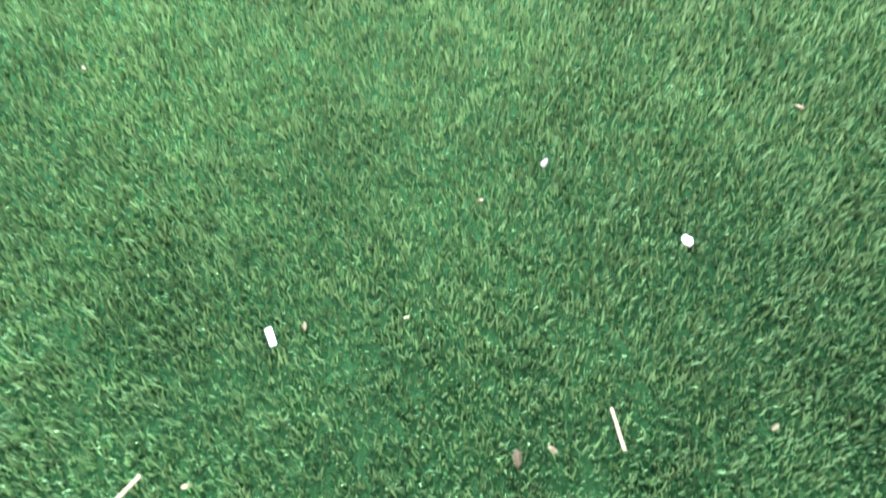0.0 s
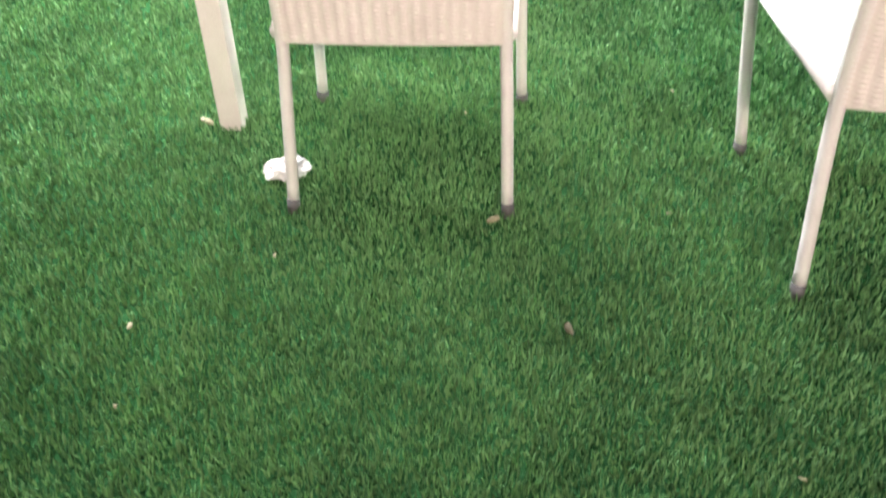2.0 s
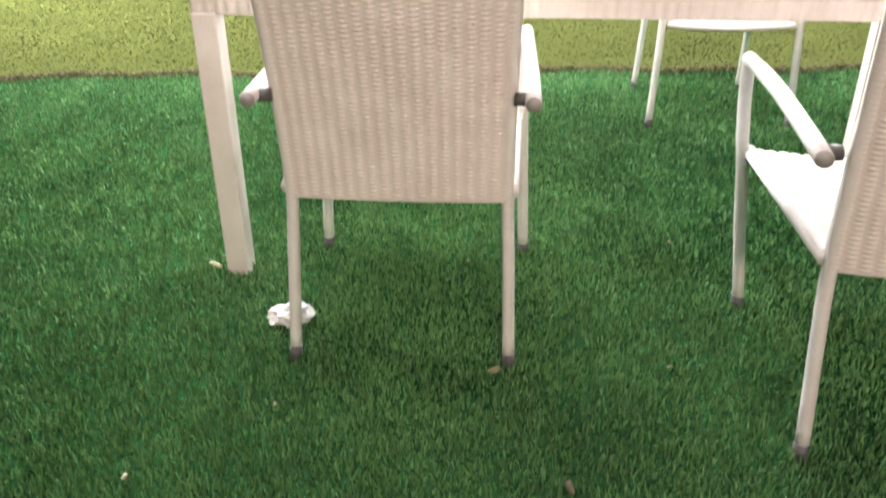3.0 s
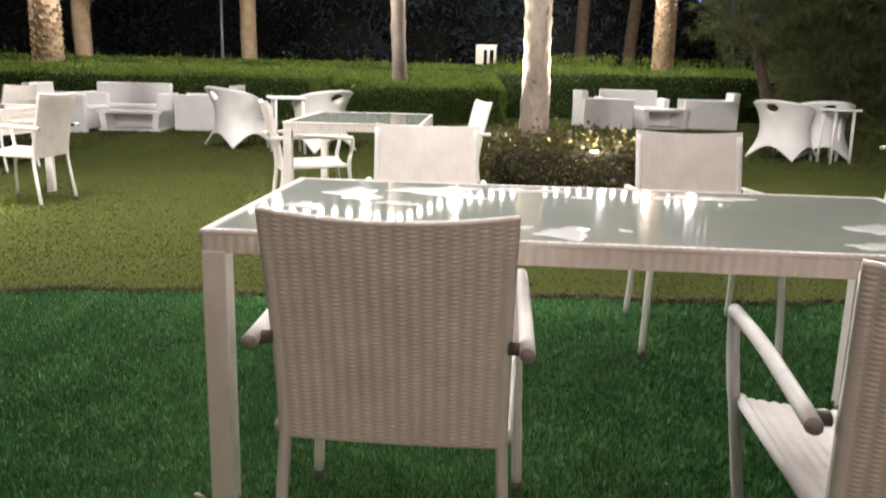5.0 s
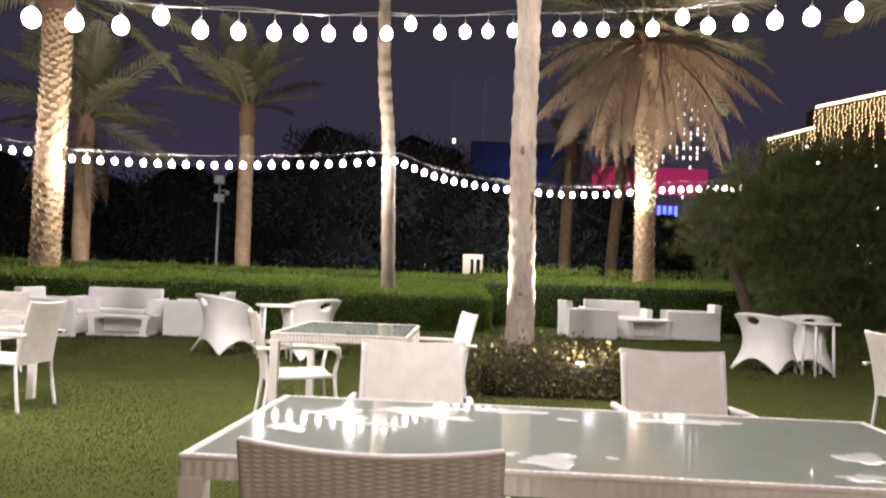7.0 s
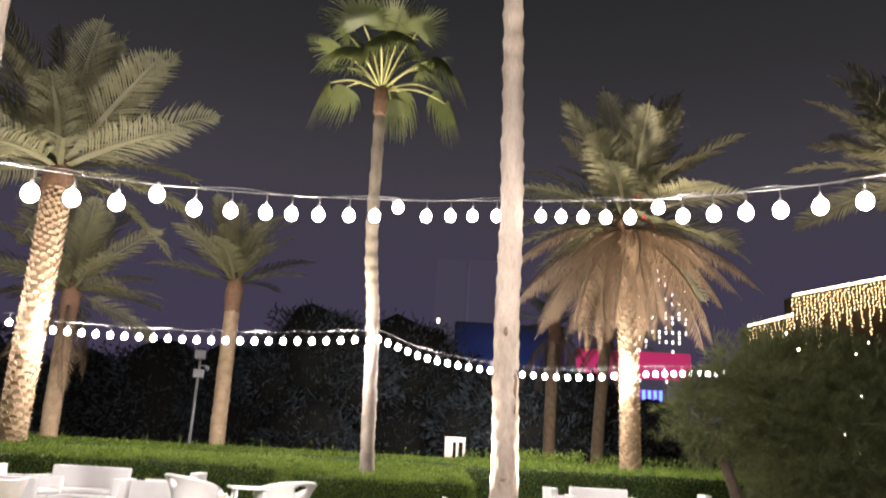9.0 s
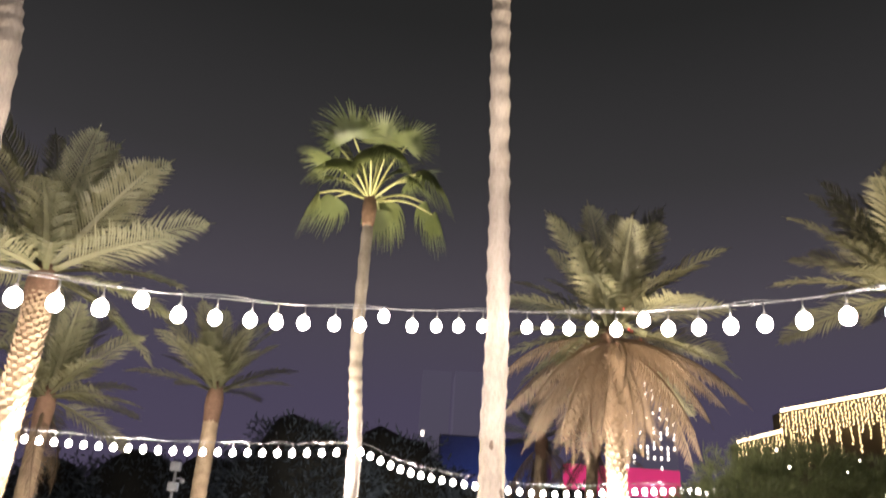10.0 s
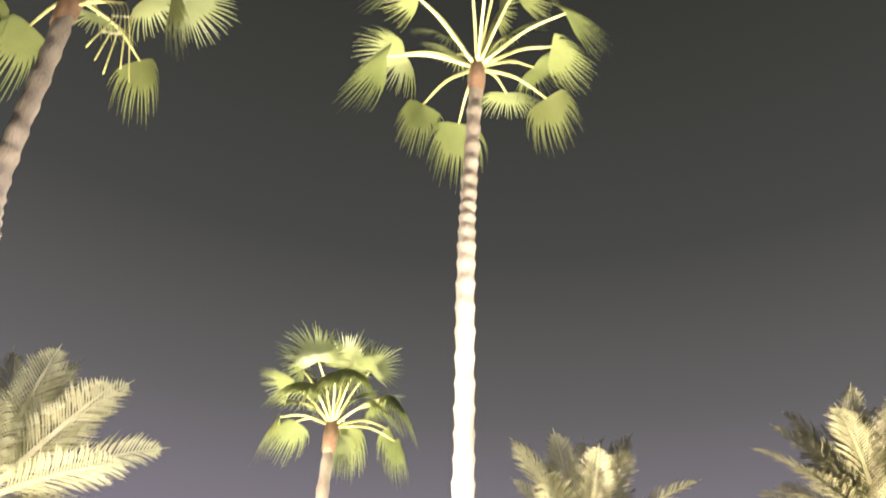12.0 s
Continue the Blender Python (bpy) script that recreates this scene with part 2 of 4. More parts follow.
def tube(bm, pts, radius, n=10, cap=True):
    """A round tube along pts; radius is a number or one for each point."""
    pts = [Vector(p) for p in pts]
    rs = radius if isinstance(radius, (list, tuple)) else [radius] * len(pts)
    rings, side = [], None
    for i, p in enumerate(pts):
        d = (pts[min(i + 1, len(pts) - 1)] - pts[max(i - 1, 0)]).normalized()
        if side is None:
            side = d.orthogonal().normalized()
        side = (side - d * side.dot(d)).normalized()
        up = d.cross(side)
        rings.append([bm.verts.new(p + rs[i] * (math.cos(2 * math.pi * k / n) * side + math.sin(2 * math.pi * k / n) * up)) for k in range(n)])
    for a, b in zip(rings, rings[1:]):
        for k in range(n):
            bm.faces.new((a[k], a[(k + 1) % n], b[(k + 1) % n], b[k]))
    if cap:
        bm.faces.new(rings[0][::-1])
        bm.faces.new(rings[-1])


def one_tube(name, pts, radius, mat, parent, label="", n=10):
    bm = bmesh.new()
    tube(bm, pts, radius, n)
    return part(name, bm, mat, parent, label)


def weave(bm, point, cols, rows, thick, rib=0.0015, knot=0.0022, cs=4, rs=4):
    """A woven slab: point(u, v) gives its middle surface; ribs run along v, and strands cross over and under them."""
    nu, nv = cols * cs, rows * rs
    sheets = []
    for sgn in (1, -1):
        grid = []
        for j in range(nv + 1):
            row = []
            for i in range(nu + 1):
                u, v = i / nu, j / nv
                p = point(u, v)
                du, dv = point(min(u + 0.01, 1), v) - point(max(u - 0.01, 0), v), point(u, min(v + 0.01, 1)) - point(u, max(v - 0.01, 0))
                nrm = du.cross(dv).normalized()
                c = i / cs
                edge = min(1.0, 40 * min(u, 1 - u), 40 * min(v, 1 - v))
                over = abs(math.sin(math.pi * c)) ** 0.6
                h = rib * (over - 0.5) * 2 + knot * over * math.cos(2 * math.pi * j / rs + math.pi * math.floor(min(c, cols - 0.01)))
                row.append(bm.verts.new(p + sgn * nrm * (thick / 2 + h * edge * (1 if sgn > 0 else 0.3))))
            grid.append(row)
        sheets.append(grid)
        for j in range(nv):
            for i in range(nu):
                f = (grid[j][i], grid[j][i + 1], grid[j + 1][i + 1], grid[j + 1][i])
                bm.faces.new(f if sgn > 0 else f[::-1])
    a, b = sheets
    for j in range(nv):
        bm.faces.new((a[j][0], a[j + 1][0], b[j + 1][0], b[j][0]))
        bm.faces.new((a[j][nu], b[j][nu], b[j + 1][nu], a[j + 1][nu]))
    for i in range(nu):
        bm.faces.new((a[0][i], b[0][i], b[0][i + 1], a[0][i + 1]))
        bm.faces.new((a[nv][i], a[nv][i + 1], b[nv][i + 1], b[nv][i]))


def quads(name, verts, faces, mat, smooth=False):
    me = bpy.data.meshes.new(name)
    me.vertices.add(len(verts))
    me.vertices.foreach_set("co", np.asarray(verts, dtype=np.float32).ravel())
    k = faces.shape[1]
    me.loops.add(faces.size)
    me.loops.foreach_set("vertex_index", faces.ravel().astype(np.int32))
    me.polygons.add(len(faces))
    me.polygons.foreach_set("loop_start", np.arange(0, faces.size, k, dtype=np.int32))
    me.polygons.foreach_set("loop_total", np.full(len(faces), k, dtype=np.int32))
    me.update(calc_edges=True)
    me.validate()
    return new(name, finish(me, mat, smooth))


RNG = np.random.default_rng(7)


def blades(name, xy, height, width, lean, mat, z=0.0, clumped=False):
    """Upright grass blades, each a tapered strip bent over towards a direction of its own."""
    n = len(xy)
    h = height * RNG.uniform(0.6, 1.25, n)
    a, f = RNG.uniform(0, 2 * np.pi, n), RNG.uniform(0, 2 * np.pi, n)
    if clumped:
        u, v = xy[:, 0], xy[:, 1]
        a = 3.0 * np.sin(19 * u + 2.0 * np.sin(11 * v)) + 2.2 * np.sin(23 * v + 1.7 * np.sin(13 * u)) + RNG.normal(0, 1.7, n)
        h = h * (1 + 0.25 * np.sin(31 * u + 3 * np.sin(17 * v)) * np.sin(37 * v + 2 * np.sin(9 * u)))
    side = np.stack([np.cos(f), np.sin(f), np.zeros(n)], 1) * (width * RNG.uniform(0.6, 1.2, n))[:, None] / 2
    out = np.stack([np.cos(a), np.sin(a), np.zeros(n)], 1) * (h * lean * RNG.uniform(0.2, 1.3, n))[:, None]
    base = np.column_stack([xy, np.full(n, z)])
    up = np.zeros((n, 3))
    up[:, 2] = h
    p = np.stack([base - side, base + side, base + 0.6 * up + 0.35 * out + 0.8 * side, base + 0.6 * up + 0.35 * out - 0.8 * side,
                  base + up * 0.95 + out + 0.15 * side, base + up * 0.95 + out - 0.15 * side], 1).reshape(-1, 3)
    o = (np.arange(n) * 6)[:, None]
    faces = np.concatenate([o + np.array([[0, 1, 2, 3]]), o + np.array([[3, 2, 4, 5]])])
    return quads(name, p, faces, mat)


def leaf_cloud(name, pts, nrm, length, width, mat, wild=0.8):
    """Small pointed leaves at pts, facing roughly along nrm."""
    n = len(pts)
    d = nrm + wild * RNG.normal(size=(n, 3))
    d /= np.linalg.norm(d, axis=1)[:, None]
    s = np.cross(d, RNG.normal(size=(n, 3)))
    s /= np.linalg.norm(s, axis=1)[:, None]
    L = (length * RNG.uniform(0.6, 1.3, n))[:, None]
    W = (width * RNG.uniform(0.6, 1.3, n))[:, None]
    p = np.stack([pts, pts + 0.5 * L * d + W / 2 * s, pts + L * d, pts + 0.5 * L * d - W / 2 * s], 1).reshape(-1, 3)
    faces = (np.arange(n) * 4)[:, None] + np.array([[0, 1, 2, 3]])
    return quads(name, p, faces, mat)


# ---------- ground ----------
def edge_y(x):
    """Where the turf ends and the lawn begins."""
    return 3.90 + 0.035 * x + 0.03 * np.sin(3.1 * x) + 0.02 * np.sin(9.7 * x + 1)


bm = bmesh.new()
xs = np.linspace(-400, 400, 9)
xs = np.unique(np.concatenate([xs, np.linspace(-12, 12, 241)]))
lo = [bm.verts.new((x, float(edge_y(np.clip(x, -12, 12))), 0.0)) for x in xs]
hi = [bm.verts.new((x, 700.0, 0.0)) for x in xs]
low = [bm.verts.new((x, -300.0, 0.0)) for x in xs]
for i in range(len(xs) - 1):
    bm.faces.new((lo[i], lo[i + 1], hi[i + 1], hi[i]))
    bm.faces.new((low[i], low[i + 1], lo[i + 1], lo[i]))
tagged(part("ground", bm, M_LAWN, smooth=False), "olive green mown lawn with dry patches", "lawn", kind="structure")
bm = bmesh.new()
xs = np.linspace(-12, 12, 241)
lo = [bm.verts.new((x, -8.0, 0.004)) for x in xs]
hi = [bm.verts.new((x, float(edge_y(x)), 0.004)) for x in xs]
for i in range(240):
    bm.faces.new((lo[i], lo[i + 1], hi[i + 1], hi[i]))
tagged(part("turf_carpet", bm, M_TURF, smooth=False), "deep green artificial turf carpet laid over the lawn", "artificial turf", kind="structure")


def scatter(n, x0, x1, y0, y1):
    return np.column_stack([RNG.uniform(x0, x1, n), RNG.uniform(y0, y1, n)])


turf = scatter(1010000, -2.7, 2.7, -0.4, 4.1)
dist = np.hypot(np.hypot(turf[:, 0], turf[:, 1]), 1.0)
off = np.clip((np.abs(turf[:, 0] - 0.1) - 0.75 * turf[:, 1] - 0.6) / 0.6, 0, 1)
keep = np.clip(1.25 / dist, 0, 1) ** 1.7 * (1 - 0.75 * off) * np.clip((turf[:, 1] + 0.4) / 0.5, 0, 1) * np.clip((2.7 - np.abs(turf[:, 0])) / 0.8, 0, 1)
turf = turf[RNG.random(len(turf)) < keep]
wide = scatter(60000, -6.5, 6.5, -4.5, 4.2)
ring = np.maximum(np.abs(wide[:, 0]) / 6.5, np.abs(wide[:, 1] + 0.15) / 4.4)
wide = wide[RNG.random(len(wide)) < 1.15 - ring]
turf = np.concatenate([turf, wide])
turf = turf[turf[:, 1] < edge_y(turf[:, 0])]
dist = np.hypot(np.hypot(turf[:, 0], turf[:, 1]), 1.0)
tagged(blades("turf_pile", turf, 0.019, 0.0030 * np.clip(dist / 1.15, 1, 3), 0.36, M_BLADE, 0.004, True), "short upright green synthetic grass blades", "artificial turf", kind="stuff")
lawn = scatter(190000, -5.5, 5.5, 3.85, 10.0)
lawn = lawn[lawn[:, 1] > edge_y(lawn[:, 0])]
tagged(blades("lawn_grass", lawn, 0.011, 0.0055, 1.1, M_LAWNBLADE), "olive green blades of mown lawn grass", "grass", kind="stuff")
far = scatter(60000, -9, 9, 10.0, 20.0)
tagged(blades("lawn_grass", far, 0.035, 0.014, 1.0, M_LAWNBLADE), "olive green blades of mown lawn grass", "grass", kind="stuff")
ex = RNG.uniform(-6, 6, 9000)
edge = np.column_stack([ex, edge_y(ex) + RNG.normal(0.02, 0.025, 9000)])
tagged(blades("dry_grass_edge", edge, 0.030, 0.005, 1.4, M_EDGE), "dry straw-coloured grass along the turf edge", "grass", kind="stuff")


# ---------- dining chair ----------
def dining_chair(sway=0.0):
    """It faces +y; sway: sideways skew with height, shaped to fit the camera's view."""
    c = thing("dining_chair", "white woven wicker dining chair with tube arms" + (", its frame skewed to fit the camera's view" if sway else " beside a table"), "chair", group="wicker dining chairs")
    post = [(0.238, -0.275, 0.03), (0.231, -0.245, 0.25), (0.225, -0.234, 0.40), (0.225, -0.268, 0.62), (0.227, -0.326, 0.862)]
    for s in (-1, 1):
        bp = one_tube("back_post", spline([(s * x, y, z) for x, y, z in post]), 0.0135, M_TUBE, c)
        one_tube("foot", [(s * 0.2405, -0.28, 0.0), (s * 0.2385, -0.2755, 0.036)], 0.0145, M_FOOT, bp, "grey plastic foot")
        leg = [(s * 0.276, 0.272, 0.03), (s * 0.268, 0.262, 0.22), (s * 0.260, 0.245, 0.42), (s * 0.262, 0.262, 0.53), (s * 0.262, 0.272, 0.60), (s * 0.262, 0.262, 0.628)]
        fl = one_tube("front_leg", spline(leg, 5), 0.0145, M_TUBE, c)
        one_tube("foot", [(s * 0.278, 0.275, 0.0), (s * 0.2765, 0.2725, 0.036)], 0.0165, M_FOOT, fl, "grey plastic foot")
        arm = one_tube("arm", spline([(s * 0.262, 0.272, 0.622), (s * 0.264, 0.0, 0.632), (s * 0.266, -0.325, 0.618)], 5), 0.0158, M_TUBE, c)
        one_tube("arm_cap", [(s * 0.266, -0.3252, 0.618), (s * 0.266, -0.329, 0.618)], 0.0145, M_CAP, arm, "grey end cap of the arm")
        one_tube("arm_bracket", [(s * 0.264, -0.29, 0.616), (s * 0.232, -0.285, 0.616)], 0.013, M_FOOT, c, "dark bracket between arm and post")
        one_tube("seat_rail", [(s * 0.243, 0.255, 0.418), (s * 0.232, -0.235, 0.405)], 0.016, M_TUBE, c)

    def back(u, v):
        x = (u - 0.5) * 2
        y = -0.235 - 0.10 * v ** 1.5 - 0.028 * (1 - x * x) * (0.3 + 0.7 * v)
        z = 0.385 + 0.497 * v - 0.014 * (1 - x * x) * v
        return Vector((x * (0.234 + 0.006 * v), y, z))

    bm = bmesh.new()
    weave(bm, back, 19, 52, 0.016, 0.0020, 0.0026, 4, 4)
    part("backrest", bm, M_WICKER, c)

    def seat(u, v):
        x = (u - 0.5) * 2
        return Vector((x * 0.242, -0.235 + 0.50 * v, 0.415 + 0.012 * v - 0.012 * (1 - x * x) + (-0.03 * max(0, v - 0.92) / 0.08)))

    bm = bmesh.new()
    weave(bm, seat, 19, 60, 0.018, 0.0016, 0.0010, 4, 2)
    part("seat", bm, M_WICKER, c)
    # Posts, arms and legs shift by different amounts to line up from the camera.
    if sway:
        for o in c.children_recursive:
            for v in o.data.vertices:
                t, z = min(max((v.co.y + 0.28) / 0.55, 0), 1), v.co.z
                v.co.x += sway * ((1 - t) * (0.8 if o.name.startswith("arm") else 0.5) * z + t * (1.45 * min(z, 0.45) + 0.2 * max(0, z - 0.45)))
    return c


CHAIRS = [(1.078, 3.38, 178.5), (-0.113, 3.40, 180), (-3.39, 6.33, 84), (-4.62, 8.15, 80), (-1.06, 6.06, -72), (-0.06, 6.72, 103), (3.69, 6.05, -80)]
chair = dining_chair()
chair.matrix_basis = pose(-0.092, 1.775, 0, 0, 0, -4)
bent = dining_chair(-0.13)
bent.matrix_basis = pose(0.944, 1.42, 0, 0, 0, -10)
for x, y, a in CHAIRS:
    copy_thing(chair, pose(x, y, 0, 0, 0, a))


# ---------- wicker tables ----------
M_GLASS = material("frosted_glass_top", (0.31, 0.34, 0.30), (0.40, 0.43, 0.385), 0.045, 2, 9, 0.05, 0.002)


def wicker_table(w, d, m, label):
    """Origin at the near left corner, on the ground."""
    t = thing("dining_table", label, "table", m, "wicker tables")
    leg = None
    for x, y in ((0, 0), (w - 0.060, 0), (0, d - 0.060), (w - 0.060, d - 0.060)):
        if leg is None:
            bm = bmesh.new()
            box(bm, 0, 0.060, 0, 0.060, 0.0, 0.692, 0.004)
            leg = part("leg", bm, M_WICKER, t, smooth=False)
        else:
            again(leg, t, pose(x, y, 0))

    def rail(name, L, m):
        bm = bmesh.new()

        def p(u, v):
            return Vector((u * L, 0.0, 0.688 + 0.049 * v))
        weave(bm, p, max(4, int(L / 0.026)), 5, 0.045, 0.0026, 0.0004)
        o = part(name, bm, M_WICKER, t)
        o.matrix_basis = m

    rail("apron", w - 0.004, pose(0.002, 0.028, 0))
    rail("apron", w - 0.004, pose(0.002, d - 0.028, 0))
    rail("apron", d - 0.11, pose(0.028, 0.055, 0, 0, 0, 90))
    rail("apron", d - 0.11, pose(w - 0.028, 0.055, 0, 0, 0, 90))
    for L, m in ((w, pose(0, 0.011, 0)), (w, pose(0, d - 0.011, 0)), (d - 0.048, pose(0.011, 0.024, 0, 0, 0, 90)), (d - 0.048, pose(w - 0.011, 0.024, 0, 0, 0, 90))):
        bm = bmesh.new()
        weave(bm, lambda u, v: Vector((u * L, (v - 0.5) * 0.022, 0.7395)), max(4, int(L / 0.022)), 1, 0.012, 0.0016, 0.0004, 4, 2)
        part("rim", bm, M_WICKER, t, "woven white rim round the glass").matrix_basis = m
    bm = bmesh.new()
    box(bm, 0.023, w - 0.023, 0.023, d - 0.023, 0.735, 0.744, 0.002)
    part("glass_top", bm, M_GLASS, t, "wet frosted glass top", smooth=False).visible_shadow = False
    return t


wicker_table(1.985, 0.95, pose(-0.602, 1.90, 0, 0, 0, -4.0), "white wicker dining table with a wet frosted glass top")
wicker_table(0.97, 1.40, pose(-1.18, 5.64, 0, 0, 0, -2), "white square wicker table with a glass top on the lawn")
wicker_table(1.06, 1.10, pose(-4.52, 5.87, 0, 0, 0, 0), "white square wicker table with a glass top beside the shrub bed")


# ---------- hedges and shrubs ----------
def hedge(name, x0, x1, y0, y1, z, n, label, rough=0.05, mat=None, core=None, size=0.055, rise=0.0):
    h = thing(name, label, "hedge")
    # Solid core whose dark colour stands for the shaded inside of the hedge.
    bm = bmesh.new()
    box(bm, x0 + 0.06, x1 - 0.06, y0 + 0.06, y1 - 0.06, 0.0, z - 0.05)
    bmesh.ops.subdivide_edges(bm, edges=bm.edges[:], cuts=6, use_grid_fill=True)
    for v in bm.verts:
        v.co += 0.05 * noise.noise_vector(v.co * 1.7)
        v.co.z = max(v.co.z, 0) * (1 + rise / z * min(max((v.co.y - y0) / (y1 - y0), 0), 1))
    part("inner_twig", bm, core or M_HEDGECORE, h, "solid core coloured dark to read as inner shade")
    w, d = x1 - x0, y1 - y0
    areas = np.array([w * d, w * z, d * z, d * z])
    pick = RNG.choice(4, n, p=areas / areas.sum())
    u, v = RNG.random(n), RNG.random(n)
    pts, nr = np.zeros((n, 3)), np.zeros((n, 3))
    k = pick == 0
    pts[k], nr[k] = np.column_stack([x0 + w * u, y0 + d * v, np.full(n, z)])[k], (0, 0, 1)
    k = pick == 1
    pts[k], nr[k] = np.column_stack([x0 + w * u, np.full(n, y0), z * v])[k], (0, -1, 0)
    k = pick == 2
    pts[k], nr[k] = np.column_stack([np.full(n, x0), y0 + d * u, z * v])[k], (-1, 0, 0)
    k = pick == 3
    pts[k], nr[k] = np.column_stack([np.full(n, x1), y0 + d * u, z * v])[k], (1, 0, 0)
    wave = np.sin(pts[:, 0] * 2.3 + x0) * np.sin(pts[:, 1] * 3.1 + pts[:, 2] * 2) + 0.6 * np.sin(pts[:, 0] * 7.1) * np.sin(pts[:, 2] * 9 + pts[:, 1] * 5)
    pts += nr * (rough * (wave * 0.5 + RNG.normal(0, 0.6, n)))[:, None]
    pts[:, 2] = np.clip(pts[:, 2], 0.01, None) * (1 + rise / z * np.clip((pts[:, 1] - y0) / d, 0, 1))
    lv = leaf_cloud("foliage", pts, nr, size, size * 0.6, mat or M_HEDGE)
    lv.parent = h
    return h


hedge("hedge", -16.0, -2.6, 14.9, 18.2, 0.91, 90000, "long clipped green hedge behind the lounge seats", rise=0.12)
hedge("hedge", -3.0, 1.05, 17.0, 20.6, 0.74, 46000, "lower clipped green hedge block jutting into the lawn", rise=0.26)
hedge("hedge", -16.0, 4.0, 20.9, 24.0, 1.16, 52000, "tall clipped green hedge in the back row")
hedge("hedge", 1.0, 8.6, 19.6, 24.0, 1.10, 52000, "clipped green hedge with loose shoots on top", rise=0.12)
hedge("shrub_bed", 0.38, 2.0, 7.98, 9.3, 0.38, 5200, "low flowering shrub bed round the tall palm", 0.10, M_SHRUB, M_SHADECORE, 0.055)
hedge("shrub_bed", -7.2, -4.75, 8.6, 9.8, 0.36, 5200, "low reddish shrub bed beside the table", 0.10, M_SHRUB, M_SHADECORE, 0.055)


# ---------- palms ----------
def trunk_mesh(pts, r0, r1, rings, depth, mat, parent, n=16):
    bm = bmesh.new()
    path = spline(pts, max(8, rings * 4 // max(1, len(pts) - 1)))
    rs, L = [], len(path) - 1
    for i, p in enumerate(path):
        t = i / L
        ph = (t * rings) % 1.0
        rs.append((r0 + (r1 - r0) * t) * (1 + 0.16 * math.exp(-t * 14)) + depth * min(1.0, 0.35 + 1.1 * t) * (ph ** 2 - 0.3))
    tube(bm, path, rs, n)
    for v in bm.verts:
        v.co += 0.012 * noise.noise_vector(v.co * Vector((5, 5, 2)))
    return part("trunk", bm, mat, parent)


def fan_leaf_mesh(seed, hanging, fingers=40):
    """A pleated fan blade with a fringe of split tips. Its foot is at the origin and it points along +x; a hanging one drops its tips along +x, an upright one along -z."""
    rr = random.Random(seed)
    V, F = [], []
    span = 82 if hanging else 100
    for i in range(fingers):
        a = radians(-span + 2 * span * i / (fingers - 1)) + rr.uniform(-0.03, 0.03)
        L = (0.62 + 0.38 * math.cos(a * 0.7)) * rr.uniform(0.85, 1.1)
        d, s = Vector((math.cos(a), math.sin(a), 0)), Vector((-math.sin(a), math.cos(a), 0))
        fold = 0.035 * (1 if i % 2 else -1)
        fall = rr.uniform(0.7, 1.3)
        o = len(V)
        for t, w, hang in ((0.0, 0.010, 0.0), (0.28, 0.034, 0.01), (0.50, 0.036, 0.06), (0.66, 0.016, 0.20), (0.82, 0.008, 0.44), (0.93, 0.002, 0.74)):
            p = d * (L * min(t, 0.58 + 0.5 * (t - 0.58)))
            if hanging:
                p += Vector((hang * 0.75 * fall, 0, -0.5 * p.y * p.y - 0.12 * hang + fold * t))
            else:
                p = d * (L * (0.62 * t + 0.38 * t * t)) * 1.15
                p += Vector((0, 0, -0.34 * hang * fall * (0.8 + 0.4 * abs(math.sin(a))) + fold * t * (1 - t)))
            V += [p - s * w, p + s * w]
        for k in range(5):
            F.append((o + 2 * k, o + 2 * k + 1, o + 2 * k + 3, o + 2 * k + 2))
    me = bpy.data.meshes.new("leaf")
    me.from_pydata([tuple(v) for v in V], [], F)
    return finish(me, M_FAN, True)


HANGING = [fan_leaf_mesh(i, True) for i in range(4)]
UPRIGHT = [fan_leaf_mesh(20 + i, False) for i in range(3)]


